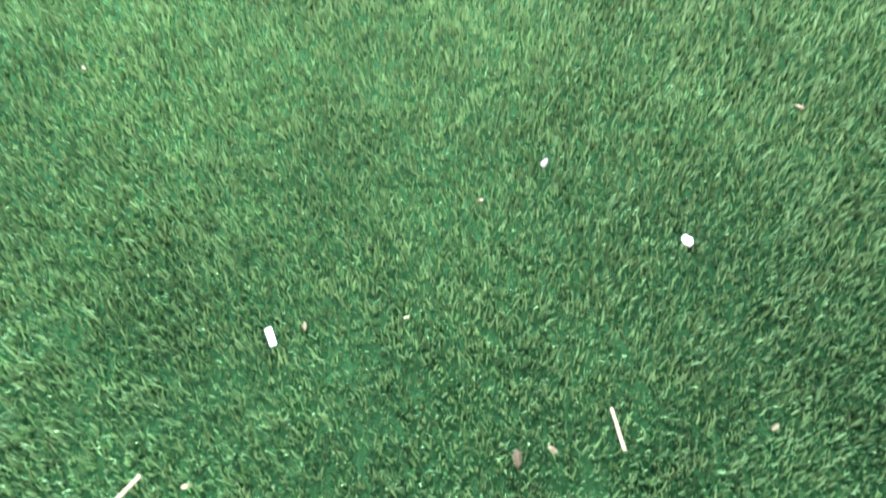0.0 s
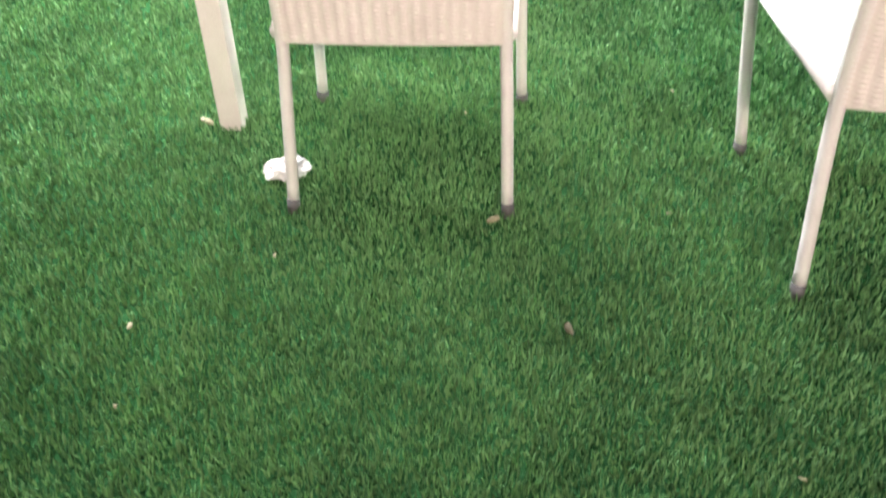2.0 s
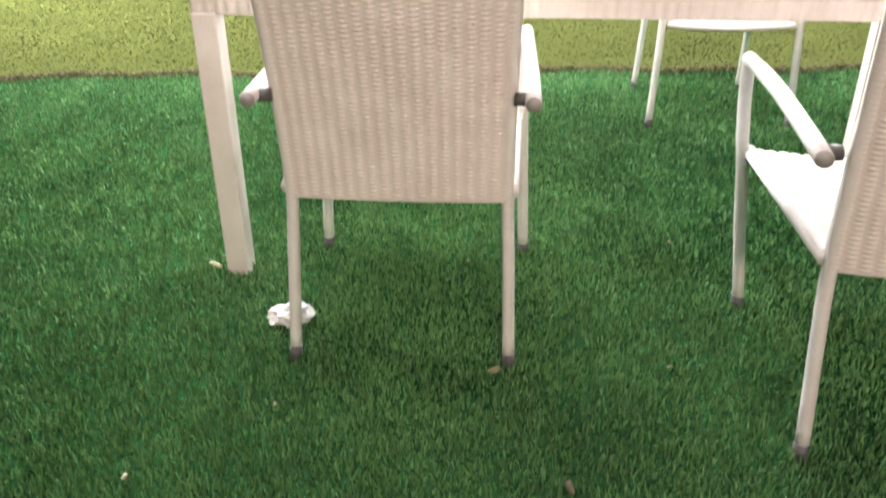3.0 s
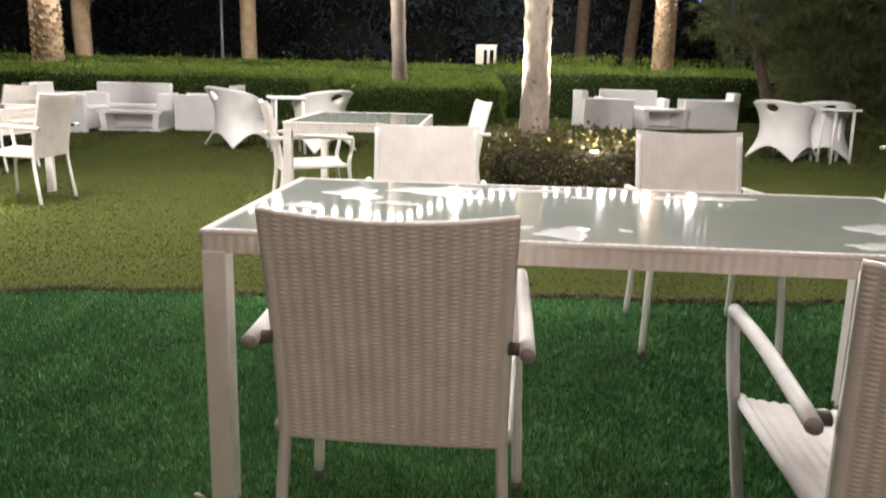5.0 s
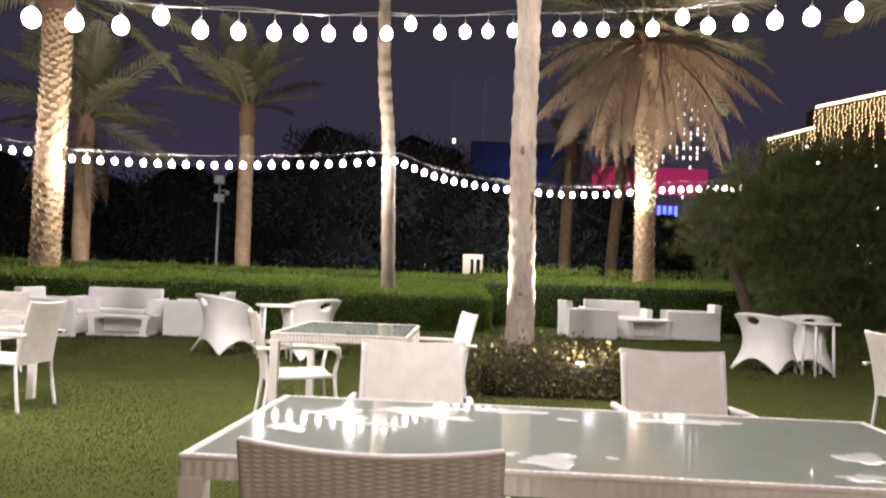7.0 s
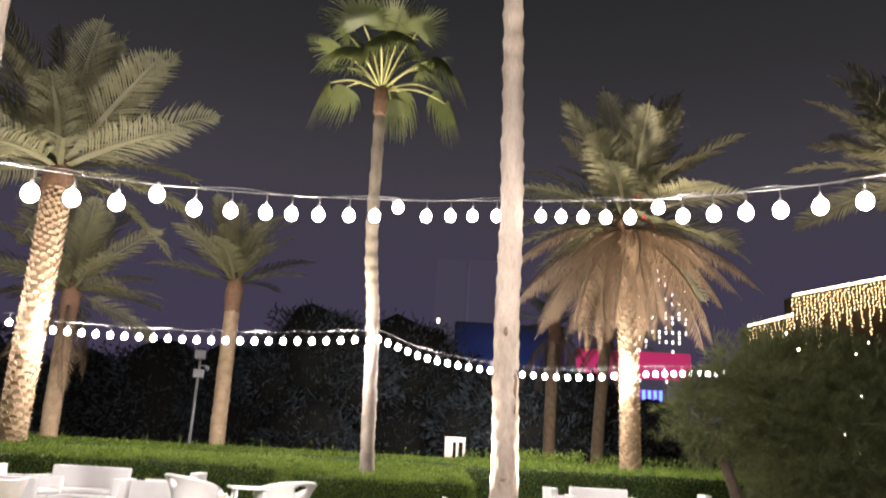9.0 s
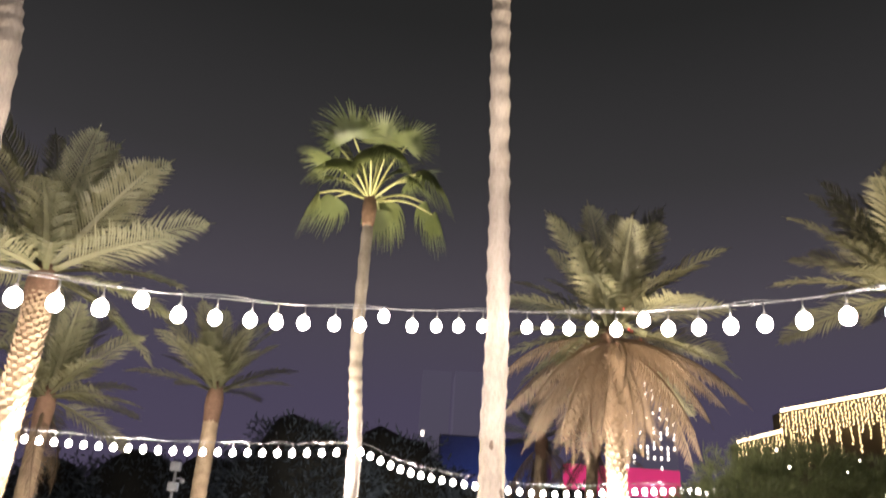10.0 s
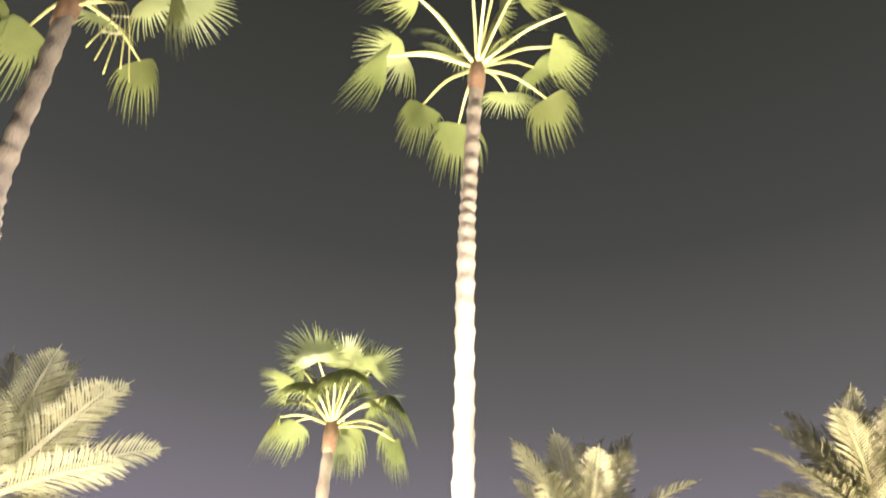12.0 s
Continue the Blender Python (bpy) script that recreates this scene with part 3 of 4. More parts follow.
def fan_palm(name, label, pts, r0, r1, rings, leaves, stem, size, seed):
    rr = random.Random(seed)
    p = thing(name, label, "palm tree", pose(*pts[0]), "fan palms")
    base, top = Vector(pts[0]), Vector(pts[-1])
    loc = [Vector(q) - base for q in pts]
    trunk_mesh(loc, r0, r1, rings, 0.038, M_BARK, p)
    bm = bmesh.new()
    head = loc[-1]
    tube(bm, spline([head + Vector((0, 0, -0.55)), head + Vector((0, 0, -0.2)), head + Vector((0, 0, 0.25)), head + Vector((0, 0, 0.6))], 4), [r1 * f for f in (1.0, 1.06, 1.15, 1.25, 1.3, 1.3, 1.25, 1.15, 1.0, 0.8, 0.6, 0.4, 0.2)], 12)
    part("crown_shaft", bm, M_FIBRE, p, "reddish fibrous crown shaft")
    for i in range(leaves):
        az = i * 2.39996 + rr.uniform(-0.25, 0.25)
        el = radians(80 - 76 * ((i + 0.5) / leaves) ** 0.9 + rr.uniform(-8, 8))
        if abs(math.sin(az)) > 0.5:
            el = max(el, radians(24))
        d = Vector((math.cos(az) * math.cos(el), math.sin(az) * math.cos(el), math.sin(el)))
        L = stem * rr.uniform(0.85, 1.15)
        a = head + Vector((0, 0, 0.15))
        b = a + d * L * 0.55 + Vector((0, 0, 0.05 * L))
        c = a + d * L + Vector((0, 0, -0.12 * L * math.cos(el)))
        one_tube("leaf_stem", spline([a, b, c], 4), [0.035, 0.033, 0.031, 0.029, 0.027, 0.025, 0.023, 0.021, 0.018], M_STEM, p, n=5)
        low = el < radians(38)
        leaf = new("leaf", HANGING[i % 4] if low else UPRIGHT[i % 3])
        leaf.parent = p
        flat = Vector((d.x, d.y, 0)).normalized()
        if low:
            x = (flat * rr.uniform(0.30, 0.60) + Vector((0, 0, -0.85 + 0.5 * max(0, math.sin(el))))).normalized()
        else:
            x = ((c - b).normalized() + flat * 0.08 + Vector((0, 0, 0.1))).normalized()
        y = Vector((0, 0, 1)).cross(x)
        y = (y if y.length > 0.1 else Vector((0, 1, 0))).normalized()
        z = x.cross(y)
        m = Matrix((x, y, z)).transposed().to_4x4()
        m.translation = c
        leaf.matrix_basis = m @ Matrix.Rotation(rr.uniform(-0.35, 0.35), 4, "X") @ Matrix.Scale(size * rr.uniform(0.85, 1.12), 4)
    return p


def frond_mesh(seed, dead=False):
    """A feather leaf three units long, along +x and curving down, with narrow leaflets in two ranks."""
    rr = random.Random(seed)
    V, F = [], []
    N = 46
    bend = 1.25 if dead else 0.66

    def mid(t):
        return Vector((3.0 * t * (1 - 0.16 * t), 0, 0.25 * t - bend * 0.95 * t * t))
    for i in range(N):
        t0, t1 = i / N, (i + 1) / N
        w0, w1 = 0.045 * (1 - t0) + 0.006, 0.045 * (1 - t1) + 0.006
        o = len(V)
        for t, w in ((t0, w0), (t1, w1)):
            V += [mid(t) + Vector((0, -w, 0)), mid(t) + Vector((0, w, 0)), mid(t) + Vector((0, 0, w))]
        F += [(o, o + 2, o + 5, o + 3), (o + 2, o + 1, o + 4, o + 5), (o + 1, o, o + 3, o + 4)]
        if t0 < 0.14:
            continue
        d = (mid(t1) - mid(t0)).normalized()
        for s in (-1, 1):
            L = 0.62 * (math.sin(math.pi * min(1, t0 * 0.85 + 0.2)) ** 0.6) * rr.uniform(0.8, 1.1) * (0.75 if dead else 1)
            out = (Vector((0, s, 0)) * 0.8 + d * 0.75 + Vector((0, 0, rr.uniform(0.05, 0.35) - (0.8 if dead else 0)))).normalized()
            tip = Vector((0, 0, -0.16 * L))
            wd = d * 0.022
            o = len(V)
            b = mid(t0)
            V += [b - wd * 0.5, b + wd * 0.5, b + out * L * 0.55 + wd, b + out * L * 0.55 - wd, b + out * L + tip]
            F += [(o, o + 1, o + 2, o + 3), (o + 3, o + 2, o + 4)]
    me = bpy.data.meshes.new("frond")
    me.from_pydata([tuple(v) for v in V], [], F)
    return finish(me, M_DEAD if dead else M_DATE, False)


FROND = [frond_mesh(10 + i) for i in range(4)]
DEADFROND = [frond_mesh(30 + i, True) for i in range(3)]


def date_palm(name, label, pts, r0, r1, fronds, dead, size, seed, boots=True, low=-15):
    rr = random.Random(seed)
    p = thing(name, label, "palm tree", pose(*pts[0]), "date palms")
    base = Vector(pts[0])
    loc = [Vector(q) - base for q in pts]
    trunk_mesh(loc, r0, r1, 30, 0.02, M_BOOTS, p)
    head = loc[-1]
    if boots:
        bm = bmesh.new()
        path = spline(loc, 12)
        H = len(path) - 1
        n = 640
        for i in range(n):
            t = i / n
            k = min(int(t * H), H - 1)
            c = path[k].lerp(path[k + 1], t * H - k)
            r = r0 + (r1 - r0) * t
            a = i * 2.39996
            d, s = Vector((math.cos(a), math.sin(a), 0)), Vector((-math.sin(a), math.cos(a), 0))
            w, h = r * 0.30 * rr.uniform(0.6, 1.3), 0.095 * rr.uniform(0.7, 1.4)
            q = c + d * (r * 0.93)
            f = [bm.verts.new(q - s * w), bm.verts.new(q + s * w), bm.verts.new(q + s * w * 0.6 + d * 0.06 + Vector((0, 0, h))), bm.verts.new(q - s * w * 0.6 + d * 0.06 + Vector((0, 0, h))),
                 bm.verts.new(q + s * w * 0.6 + Vector((0, 0, h))), bm.verts.new(q - s * w * 0.6 + Vector((0, 0, h)))]
            bm.faces.new((f[0], f[1], f[2], f[3]))
            bm.faces.new((f[3], f[2], f[4], f[5]))
            bm.faces.new((f[1], f[4], f[2]))
            bm.faces.new((f[0], f[3], f[5]))
        o = part("bark_sheath", bm, M_BOOTS, p, "rough cut leaf bases", smooth=False)
        o["kind"] = "stuff"
    bm = bmesh.new()
    tube(bm, spline([head + Vector((0, 0, -0.6)), head, head + Vector((0, 0, 0.6))], 4), [r1 * f for f in (1.0, 1.06, 1.12, 1.18, 1.2, 1.15, 1.0, 0.8, 0.5)], 12)
    part("crown_base", bm, M_FIBRE, p, "reddish fibrous crown base")
    total = fronds + dead
    for i in range(total):
        isdead = i >= fronds
        az = i * 2.39996 + rr.uniform(-0.2, 0.2)
        el = rr.uniform(-66, -4) if isdead else 82 - (82 - low) * (i + 0.5) / fronds + rr.uniform(-6, 6)
        o = new("frond", (DEADFROND[i % 3] if isdead else FROND[i % 4]))
        o.parent = p
        o.matrix_basis = Matrix.Translation(head + Vector((0, 0, 0.25 - (0.3 if isdead else 0)))) @ Matrix.Rotation(az, 4, "Z") @ Matrix.Rotation(-radians(el), 4, "Y") @ Matrix.Rotation(rr.uniform(-0.5, 0.5), 4, "X") @ Matrix.Scale(size * rr.uniform(0.85, 1.12), 4)
    return p


fan_palm("fan_palm", "tall slender fan palm lit from below beside the table", [(0.87, 8.6, 0), (0.875, 8.6, 1.3), (0.85, 8.6, 2.5), (0.86, 8.6, 4.0), (0.82, 8.6, 5.8), (0.765, 8.6, 8.0), (0.77, 8.6, 9.6), (0.82, 8.6, 12.0)], 0.148, 0.112, 42, 20, 1.8, 0.88, 3)
fan_palm("fan_palm", "slender fan palm behind the hedge with a green crown", [(-1.1, 18, 0), (-1.18, 18, 1.3), (-1.28, 18, 4.1), (-1.45, 18, 6.1), (-1.49, 18, 9.7)], 0.17, 0.14, 24, 22, 1.55, 0.92, 5)
fan_palm("fan_palm", "fan palm with ringed trunk and hanging flower stalks", [(-4.5, 7.0, 0), (-4.3, 7.0, 2.5), (-4.45, 7.0, 5.8), (-4.75, 7.0, 7.3), (-5.05, 7.0, 10.6)], 0.16, 0.12, 28, 15, 1.5, 0.85, 8)
date_palm("date_palm", "stout date palm with rough bark and string lights", [(-8.83, 17.8, 0), (-8.80, 17.8, 1.2), (-8.79, 17.8, 3.56), (-8.77, 17.8, 5.8), (-8.82, 17.8, 7.0)], 0.31, 0.29, 38, 0, 1.52, 1)
date_palm("date_palm", "date palm behind the hedge with arching fronds", [(-9.7, 22, 0), (-9.9, 22, 1.3), (-9.95, 22, 4.9)], 0.24, 0.22, 30, 4, 1.15, 2, False)
date_palm("date_palm", "date palm behind the hedge with arching fronds", [(-5.8, 23.8, 0), (-5.9, 23.8, 1.4), (-5.92, 23.8, 5.7)], 0.24, 0.22, 26, 0, 1.05, 3, False, 12)
date_palm("date_palm", "date palm with a skirt of dry hanging fronds", [(5.34, 21, 0), (5.34, 21, 1.6), (5.31, 21, 4.1), (5.22, 21, 7.6)], 0.25, 0.24, 44, 38, 1.42, 4, True, -30)
date_palm("date_palm", "date palm far behind the pine with arching fronds", [(15.5, 24, 0), (15.6, 24, 5.0), (15.8, 24, 10.5)], 0.26, 0.24, 36, 0, 1.75, 5, False, 0)
date_palm("date_palm", "dim date palm trunk behind the lit palm", [(5.55, 36, 0), (5.6, 36, 3.9), (5.75, 36, 7.1)], 0.28, 0.26, 14, 6, 1.05, 6, False)
date_palm("date_palm", "dim leaning date palm behind the lit palm", [(7.6, 36, 0), (7.75, 36, 3.0), (8.1, 36, 7.2)], 0.28, 0.26, 14, 6, 1.05, 7, False)


tall_palm = next(o for o in scene.objects if o.name.startswith("fan_palm") and o.get("label", "").startswith("tall"))
for x, y, z, w, h in ((0.945, 8.50, 1.98, 0.026, 0.13), (0.950, 8.51, 1.66, 0.020, 0.17), (0.915, 8.49, 1.40, 0.018, 0.09), (0.850, 8.47, 1.02, 0.030, 0.028), (0.83, 8.47, 2.55, 0.022, 0.05)):
    bm = bmesh.new()
    bmesh.ops.create_icosphere(bm, subdivisions=3, radius=1.0)
    for v in bm.verts:
        v.co *= 1 + 0.5 * noise.noise(v.co * 1.8 + Vector((z * 7, 0, 0)))
        v.co = Vector((v.co.x * w, v.co.y * 0.022, v.co.z * h))
    part("bark_scar", bm, M_WOOD, tall_palm, "dark scar in the bark").matrix_basis = pose(x - 0.87, y - 8.6, z)


# ---------- string lights ----------
def string_light(name, label, ways, spacing, drop, radius, mat, high=(), bearings=None):
    """A hanging cable through the points of ways, with bulbs on short cords, at even steps or at bearings fitted to the
    camera's view.
    """
    s = thing(name, label, "string lights")
    path = spline(ways, 30)
    bm = bmesh.new()
    tube(bm, path, 0.0038, 5)
    part("cable", bm, M_CABLE, s)
    bm = bmesh.new()
    tube(bm, [q + Vector((0, 0, 0.012 + 0.02 * math.sin(i * 0.23))) for i, q in enumerate(path)], 0.003, 5)
    part("guide_wire", bm, M_CABLE, s)
    places = []
    if bearings:
        for az in bearings:
            for p, q in zip(path, path[1:]):
                u, v = math.degrees(math.atan2(p.x, p.y)), math.degrees(math.atan2(q.x, q.y))
                if u <= az < v:
                    places.append(p.lerp(q, (az - u) / (v - u)))
    else:
        acc = spacing * 0.5
        for p, q in zip(path, path[1:]):
            L = (q - p).length
            while acc < L:
                places.append(p.lerp(q, acc / L))
                acc += spacing
            acc -= L
    bm = bmesh.new()
    bmesh.ops.create_uvsphere(bm, u_segments=14, v_segments=10, radius=radius)
    for v in bm.verts:
        if v.co.z > 0:
            v.co.z *= 1.25
    bulb = part("bulb", bm, mat, s, "glowing round white bulb")
    bm = bmesh.new()
    tube(bm, [(0, 0, 0), (0.004, 0, -0.5), (0, 0, -1)], 0.005, 5)
    cord = part("cord", bm, M_CABLE, s)
    bm = bmesh.new()
    tube(bm, [(0, 0, radius * 1.02), (0, 0, radius * 1.2), (0, 0, radius * 1.75)], [radius * 0.36, radius * 0.40, radius * 0.22], 8)
    socket = part("socket", bm, M_CAP, bulb)
    for k, p in enumerate(places):
        dz = 0.03 if k in high else drop
        mb, mc = Matrix.Translation(p - Vector((0, 0, dz + radius))), Matrix.Translation(p) @ Matrix.Diagonal((1, 1, dz, 1))
        if k == 0:
            bulb.matrix_basis, cord.matrix_basis = mb, mc
        else:
            again(socket, again(bulb, s, mb), Matrix())
            again(cord, s, mc)
    return s


def polar(az, el, d):
    return (d * math.sin(radians(az)), d * math.cos(radians(az)), 1.19 + d * math.tan(radians(el)) + 0.175)


NEAR_AZ = [-42, -39, -36, -33, -30.4, -27.8, -25.3, -22.5, -20.0, -17.4, -14.9, -12.45, -10.6, -8.64, -6.4, -4.5, -2.8, -0.66, 1.15, 2.8, 4.6, 7.9, 9.4, 11, 12.65, 14.4, 16.4, 18.1, 20.2, 22.35, 24.6, 27.1, 29.8, 32.6, 35.6, 38.8, 42]
string_light("string_lights", "festoon cable of round white bulbs tied to the palms", [polar(-44, 14.6, 5.3), polar(-27.8, 15.2, 6.15), polar(-15, 16.1, 7.1), polar(-4.5, 16.8, 8.0), polar(5.7, 17.35, 8.75), polar(14.4, 17.3, 7.9), polar(20, 17.35, 7.3), polar(27, 17.45, 6.6), polar(44, 17.5, 5.6)], 0.33, 0.13, 0.060, M_BULB, (8, 16, 26), NEAR_AZ)
string_light("string_lights", "festoon cable of round white bulbs along the hedge", [(-11.12, 17.2, 4.15), (-9.66, 17.4, 3.81), (-9.07, 17.5, 3.77), (-8.68, 17.6, 3.7), (-7.17, 17.6, 3.64), (-5.56, 17.6, 3.63), (-4.39, 17.6, 3.66), (-3.34, 17.6, 3.71), (-2.35, 17.6, 3.77), (-1.27, 17.7, 3.88), (-1.04, 18, 3.91), (-0.19, 18.8, 3.71), (0.55, 19.4, 3.64), (1.41, 19.9, 3.6), (2.45, 20.4, 3.59), (3.51, 20.7, 3.6), (4.57, 20.9, 3.69), (5.3, 20.9, 3.79), (6.92, 21.6, 3.98), (8.51, 22.4, 4.16)], 0.315, 0.145, 0.067, M_BULBFAR)


# ---------- pine, distance ----------
def blob_tree(name, label, category, base, trunks, blobs, n, length, mat, seed, core=None, slim=0.22, tuft=1):
    rr = np.random.default_rng(seed)
    t = thing(name, label, category, pose(*base))
    for w in trunks:
        one_tube("trunk", spline(w, 5), [0.13 - 0.09 * i / (5 * (len(w) - 1)) for i in range(5 * (len(w) - 1) + 1)], M_WOOD, t)
    pts, nr = [], []
    tot = sum(b[3] ** 2 for b in blobs)
    for x, y, z, r in blobs:
        k = int(n * r * r / tot)
        d = rr.normal(size=(k, 3))
        d /= np.linalg.norm(d, axis=1)[:, None]
        bump = 1 + 0.22 * np.sin(d[:, 0] * 7 + x) * np.sin(d[:, 1] * 6 + z) + 0.15 * np.sin(d[:, 2] * 11)
        pts.append(np.array([x, y, z]) + d * (r * bump * rr.uniform(0.55, 1.12, k) ** 0.6)[:, None] * np.array([1, 1, 0.8]))
        nr.append(d)
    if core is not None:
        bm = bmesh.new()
        # Solid spheres, coloured dark for the shade behind the outer leaves.
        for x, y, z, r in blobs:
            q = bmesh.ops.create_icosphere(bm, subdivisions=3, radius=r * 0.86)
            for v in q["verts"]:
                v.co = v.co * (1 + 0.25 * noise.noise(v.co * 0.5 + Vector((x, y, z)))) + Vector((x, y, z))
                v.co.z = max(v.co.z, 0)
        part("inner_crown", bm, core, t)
    pts, nr = np.concatenate(pts), np.concatenate(nr)
    if tuft > 1:
        few = rr.permutation(len(pts))[:len(pts) // tuft]
        pts = np.repeat(pts[few], tuft, axis=0) + rr.normal(0, 0.012, (len(few) * tuft, 3))
        nr = np.repeat(nr[few] + np.array([0, 0, 0.35]) + 0.55 * rr.normal(size=(len(few), 3)), tuft, axis=0)
    f = leaf_cloud("foliage", pts, nr, length, length * slim, mat, 0.55 if tuft > 1 else 0.7)
    f.parent = t
    return t


blob_tree("pine_tree", "dark bushy pine with small lights in its crown", "tree", (6.3, 14.2, 0),
          [[(-0.75, 0, 0), (-0.85, 0, 0.8), (-1.15, 0, 1.6), (-1.5, 0, 2.3)], [(0.4, 0.3, 0), (0.3, 0.3, 1.2), (0.2, 0.2, 2.6)]],
          [(-1.2, 0, 2.2, 0.8), (-0.5, -0.2, 2.7, 0.95), (0.4, 0, 2.9, 1.1), (1.4, 0.2, 2.7, 1.2), (0.3, -0.3, 1.9, 1.1), (1.3, -0.2, 1.5, 1.3), (2.4, 0, 2.6, 1.3), (2.3, 0.2, 1.3, 1.4), (0.2, 0.1, 1.1, 0.9)], 150000, 0.21, M_PINE, 2, None, 0.05, 18)
rr = random.Random(9)
for i in range(13):
    x = -46 + i * 5.6 + rr.uniform(-1, 1)
    r = rr.uniform(3.2, 4.6)
    z = rr.uniform(3.5, 5.5)
    if x > 6:
        z -= 1.6
    if -8 < x < 3:
        z += 3.2
    blob_tree("tree", "dark unlit tree far beyond the hedge", "tree", (x, 52 + rr.uniform(-3, 6), 0), [[(0, 0, 0), (0.1, 0, 2), (0, 0, 4)]], [(0, 0, z, r), (-2.2, 0, z - 1.5, r * 0.8), (2.4, 0.5, z - 1.2, r * 0.85), (0, -1, 1.8, r * 0.8)], 12000, 0.55, M_FARTREE, 40 + i, M_SHADECORE)


# ---------- lounge furniture ----------
def sofa(name, label, w, m, group, category="sofa", d=0.78):
    s = thing(name, label, category, m, group)
    bm = bmesh.new()
    box(bm, -w / 2 + 0.1, w / 2 - 0.1, -d / 2 + 0.02, d / 2 - 0.05, 0.05, 0.34, 0.012)
    part("base", bm, M_RESIN, s, smooth=False)
    for sx in (-1, 1):
        bm = bmesh.new()
        box(bm, sx * w / 2 - 0.06 - sx * 0.06, sx * w / 2 + 0.06 - sx * 0.06, -d / 2, d / 2, 0.0, 0.60, 0.015)
        for v in bm.verts:
            if v.co.z > 0.3:
                v.co.x += sx * 0.02
        part("arm", bm, M_RESIN, s, smooth=False)
    bm = bmesh.new()
    box(bm, -w / 2 + 0.09, w / 2 - 0.09, d / 2 - 0.16, d / 2 - 0.02, 0.05, 0.76, 0.02)
    for v in bm.verts:
        if v.co.z > 0.4:
            v.co.y += 0.06
    part("backrest", bm, M_RESIN, s, smooth=False)
    bm = bmesh.new()
    box(bm, -w / 2 + 0.125, w / 2 - 0.125, -d / 2 + 0.0, d / 2 - 0.17, 0.345, 0.42, 0.025)
    part("seat", bm, M_RESIN, s, smooth=False)
    return s


def coffee_table(m, label, h=0.34):
    t = thing("coffee_table", label, "coffee table", m, "lounge tables")
    w, d = 0.98, 0.6
    bm = bmesh.new()
    box(bm, -w / 2 - 0.03, w / 2 + 0.03, -d / 2, d / 2, h - 0.05, h, 0.008)
    part("tabletop", bm, M_RESIN, t, smooth=False)
    bm = bmesh.new()
    box(bm, -w / 2, w / 2, -d / 2, d / 2, 0.0, 0.045, 0.008)
    part("base_shelf", bm, M_RESIN, t, smooth=False)
    bm = bmesh.new()
    box(bm, -w / 2 + 0.1, w / 2 - 0.1, d / 2 - 0.04, d / 2, 0.046, h - 0.051)
    part("rear_panel", bm, M_RESIN, t, smooth=False)
    for sx in (-1, 1):
        bm = bmesh.new()
        box(bm, sx * (w / 2 - 0.05) - 0.05, sx * (w / 2 - 0.05) + 0.05, -d / 2, d / 2, 0.046, h - 0.051, 0.006)
        for v in bm.verts:
            v.co.x -= sx * 0.04 * (1 - v.co.z / h)
        part("side_panel", bm, M_RESIN, t, smooth=False)
    return t


sofa("sofa", "white resin lounge sofa in front of the hedge", 1.48, pose(-5.585, 13.95, 0, 0, 0, 0), "lounge seats")
coffee_table(pose(-5.28, 13.45, 0, 0, 0, 4), "white resin coffee table with an open front")
sofa("armchair", "white resin lounge armchair turned side on", 0.85, pose(-4.17, 14.0, 0, 0, 0, -88), "lounge seats", "armchair", 1.0)
sofa("armchair", "white resin lounge armchair seen from its side", 0.9, pose(-6.25, 13.15, 0, 0, 0, 88), "lounge seats", "armchair", 1.0)
sofa("sofa", "white resin lounge sofa on the far lawn", 1.45, pose(3.93, 17.9, 0, 0, 0, 0), "lounge seats")
sofa("armchair", "white resin lounge armchair turned side on", 0.9, pose(3.13, 16.9, 0, 0, 0, 96), "lounge seats", "armchair", 1.04)
coffee_table(pose(4.35, 17.0, 0, 0, 0, 12), "white resin coffee table with an open front", 0.41)
sofa("armchair", "white resin lounge armchair seen from its side", 0.9, pose(5.45, 17.4, 0, 0, 0, -96), "lounge seats", "armchair", 1.1)


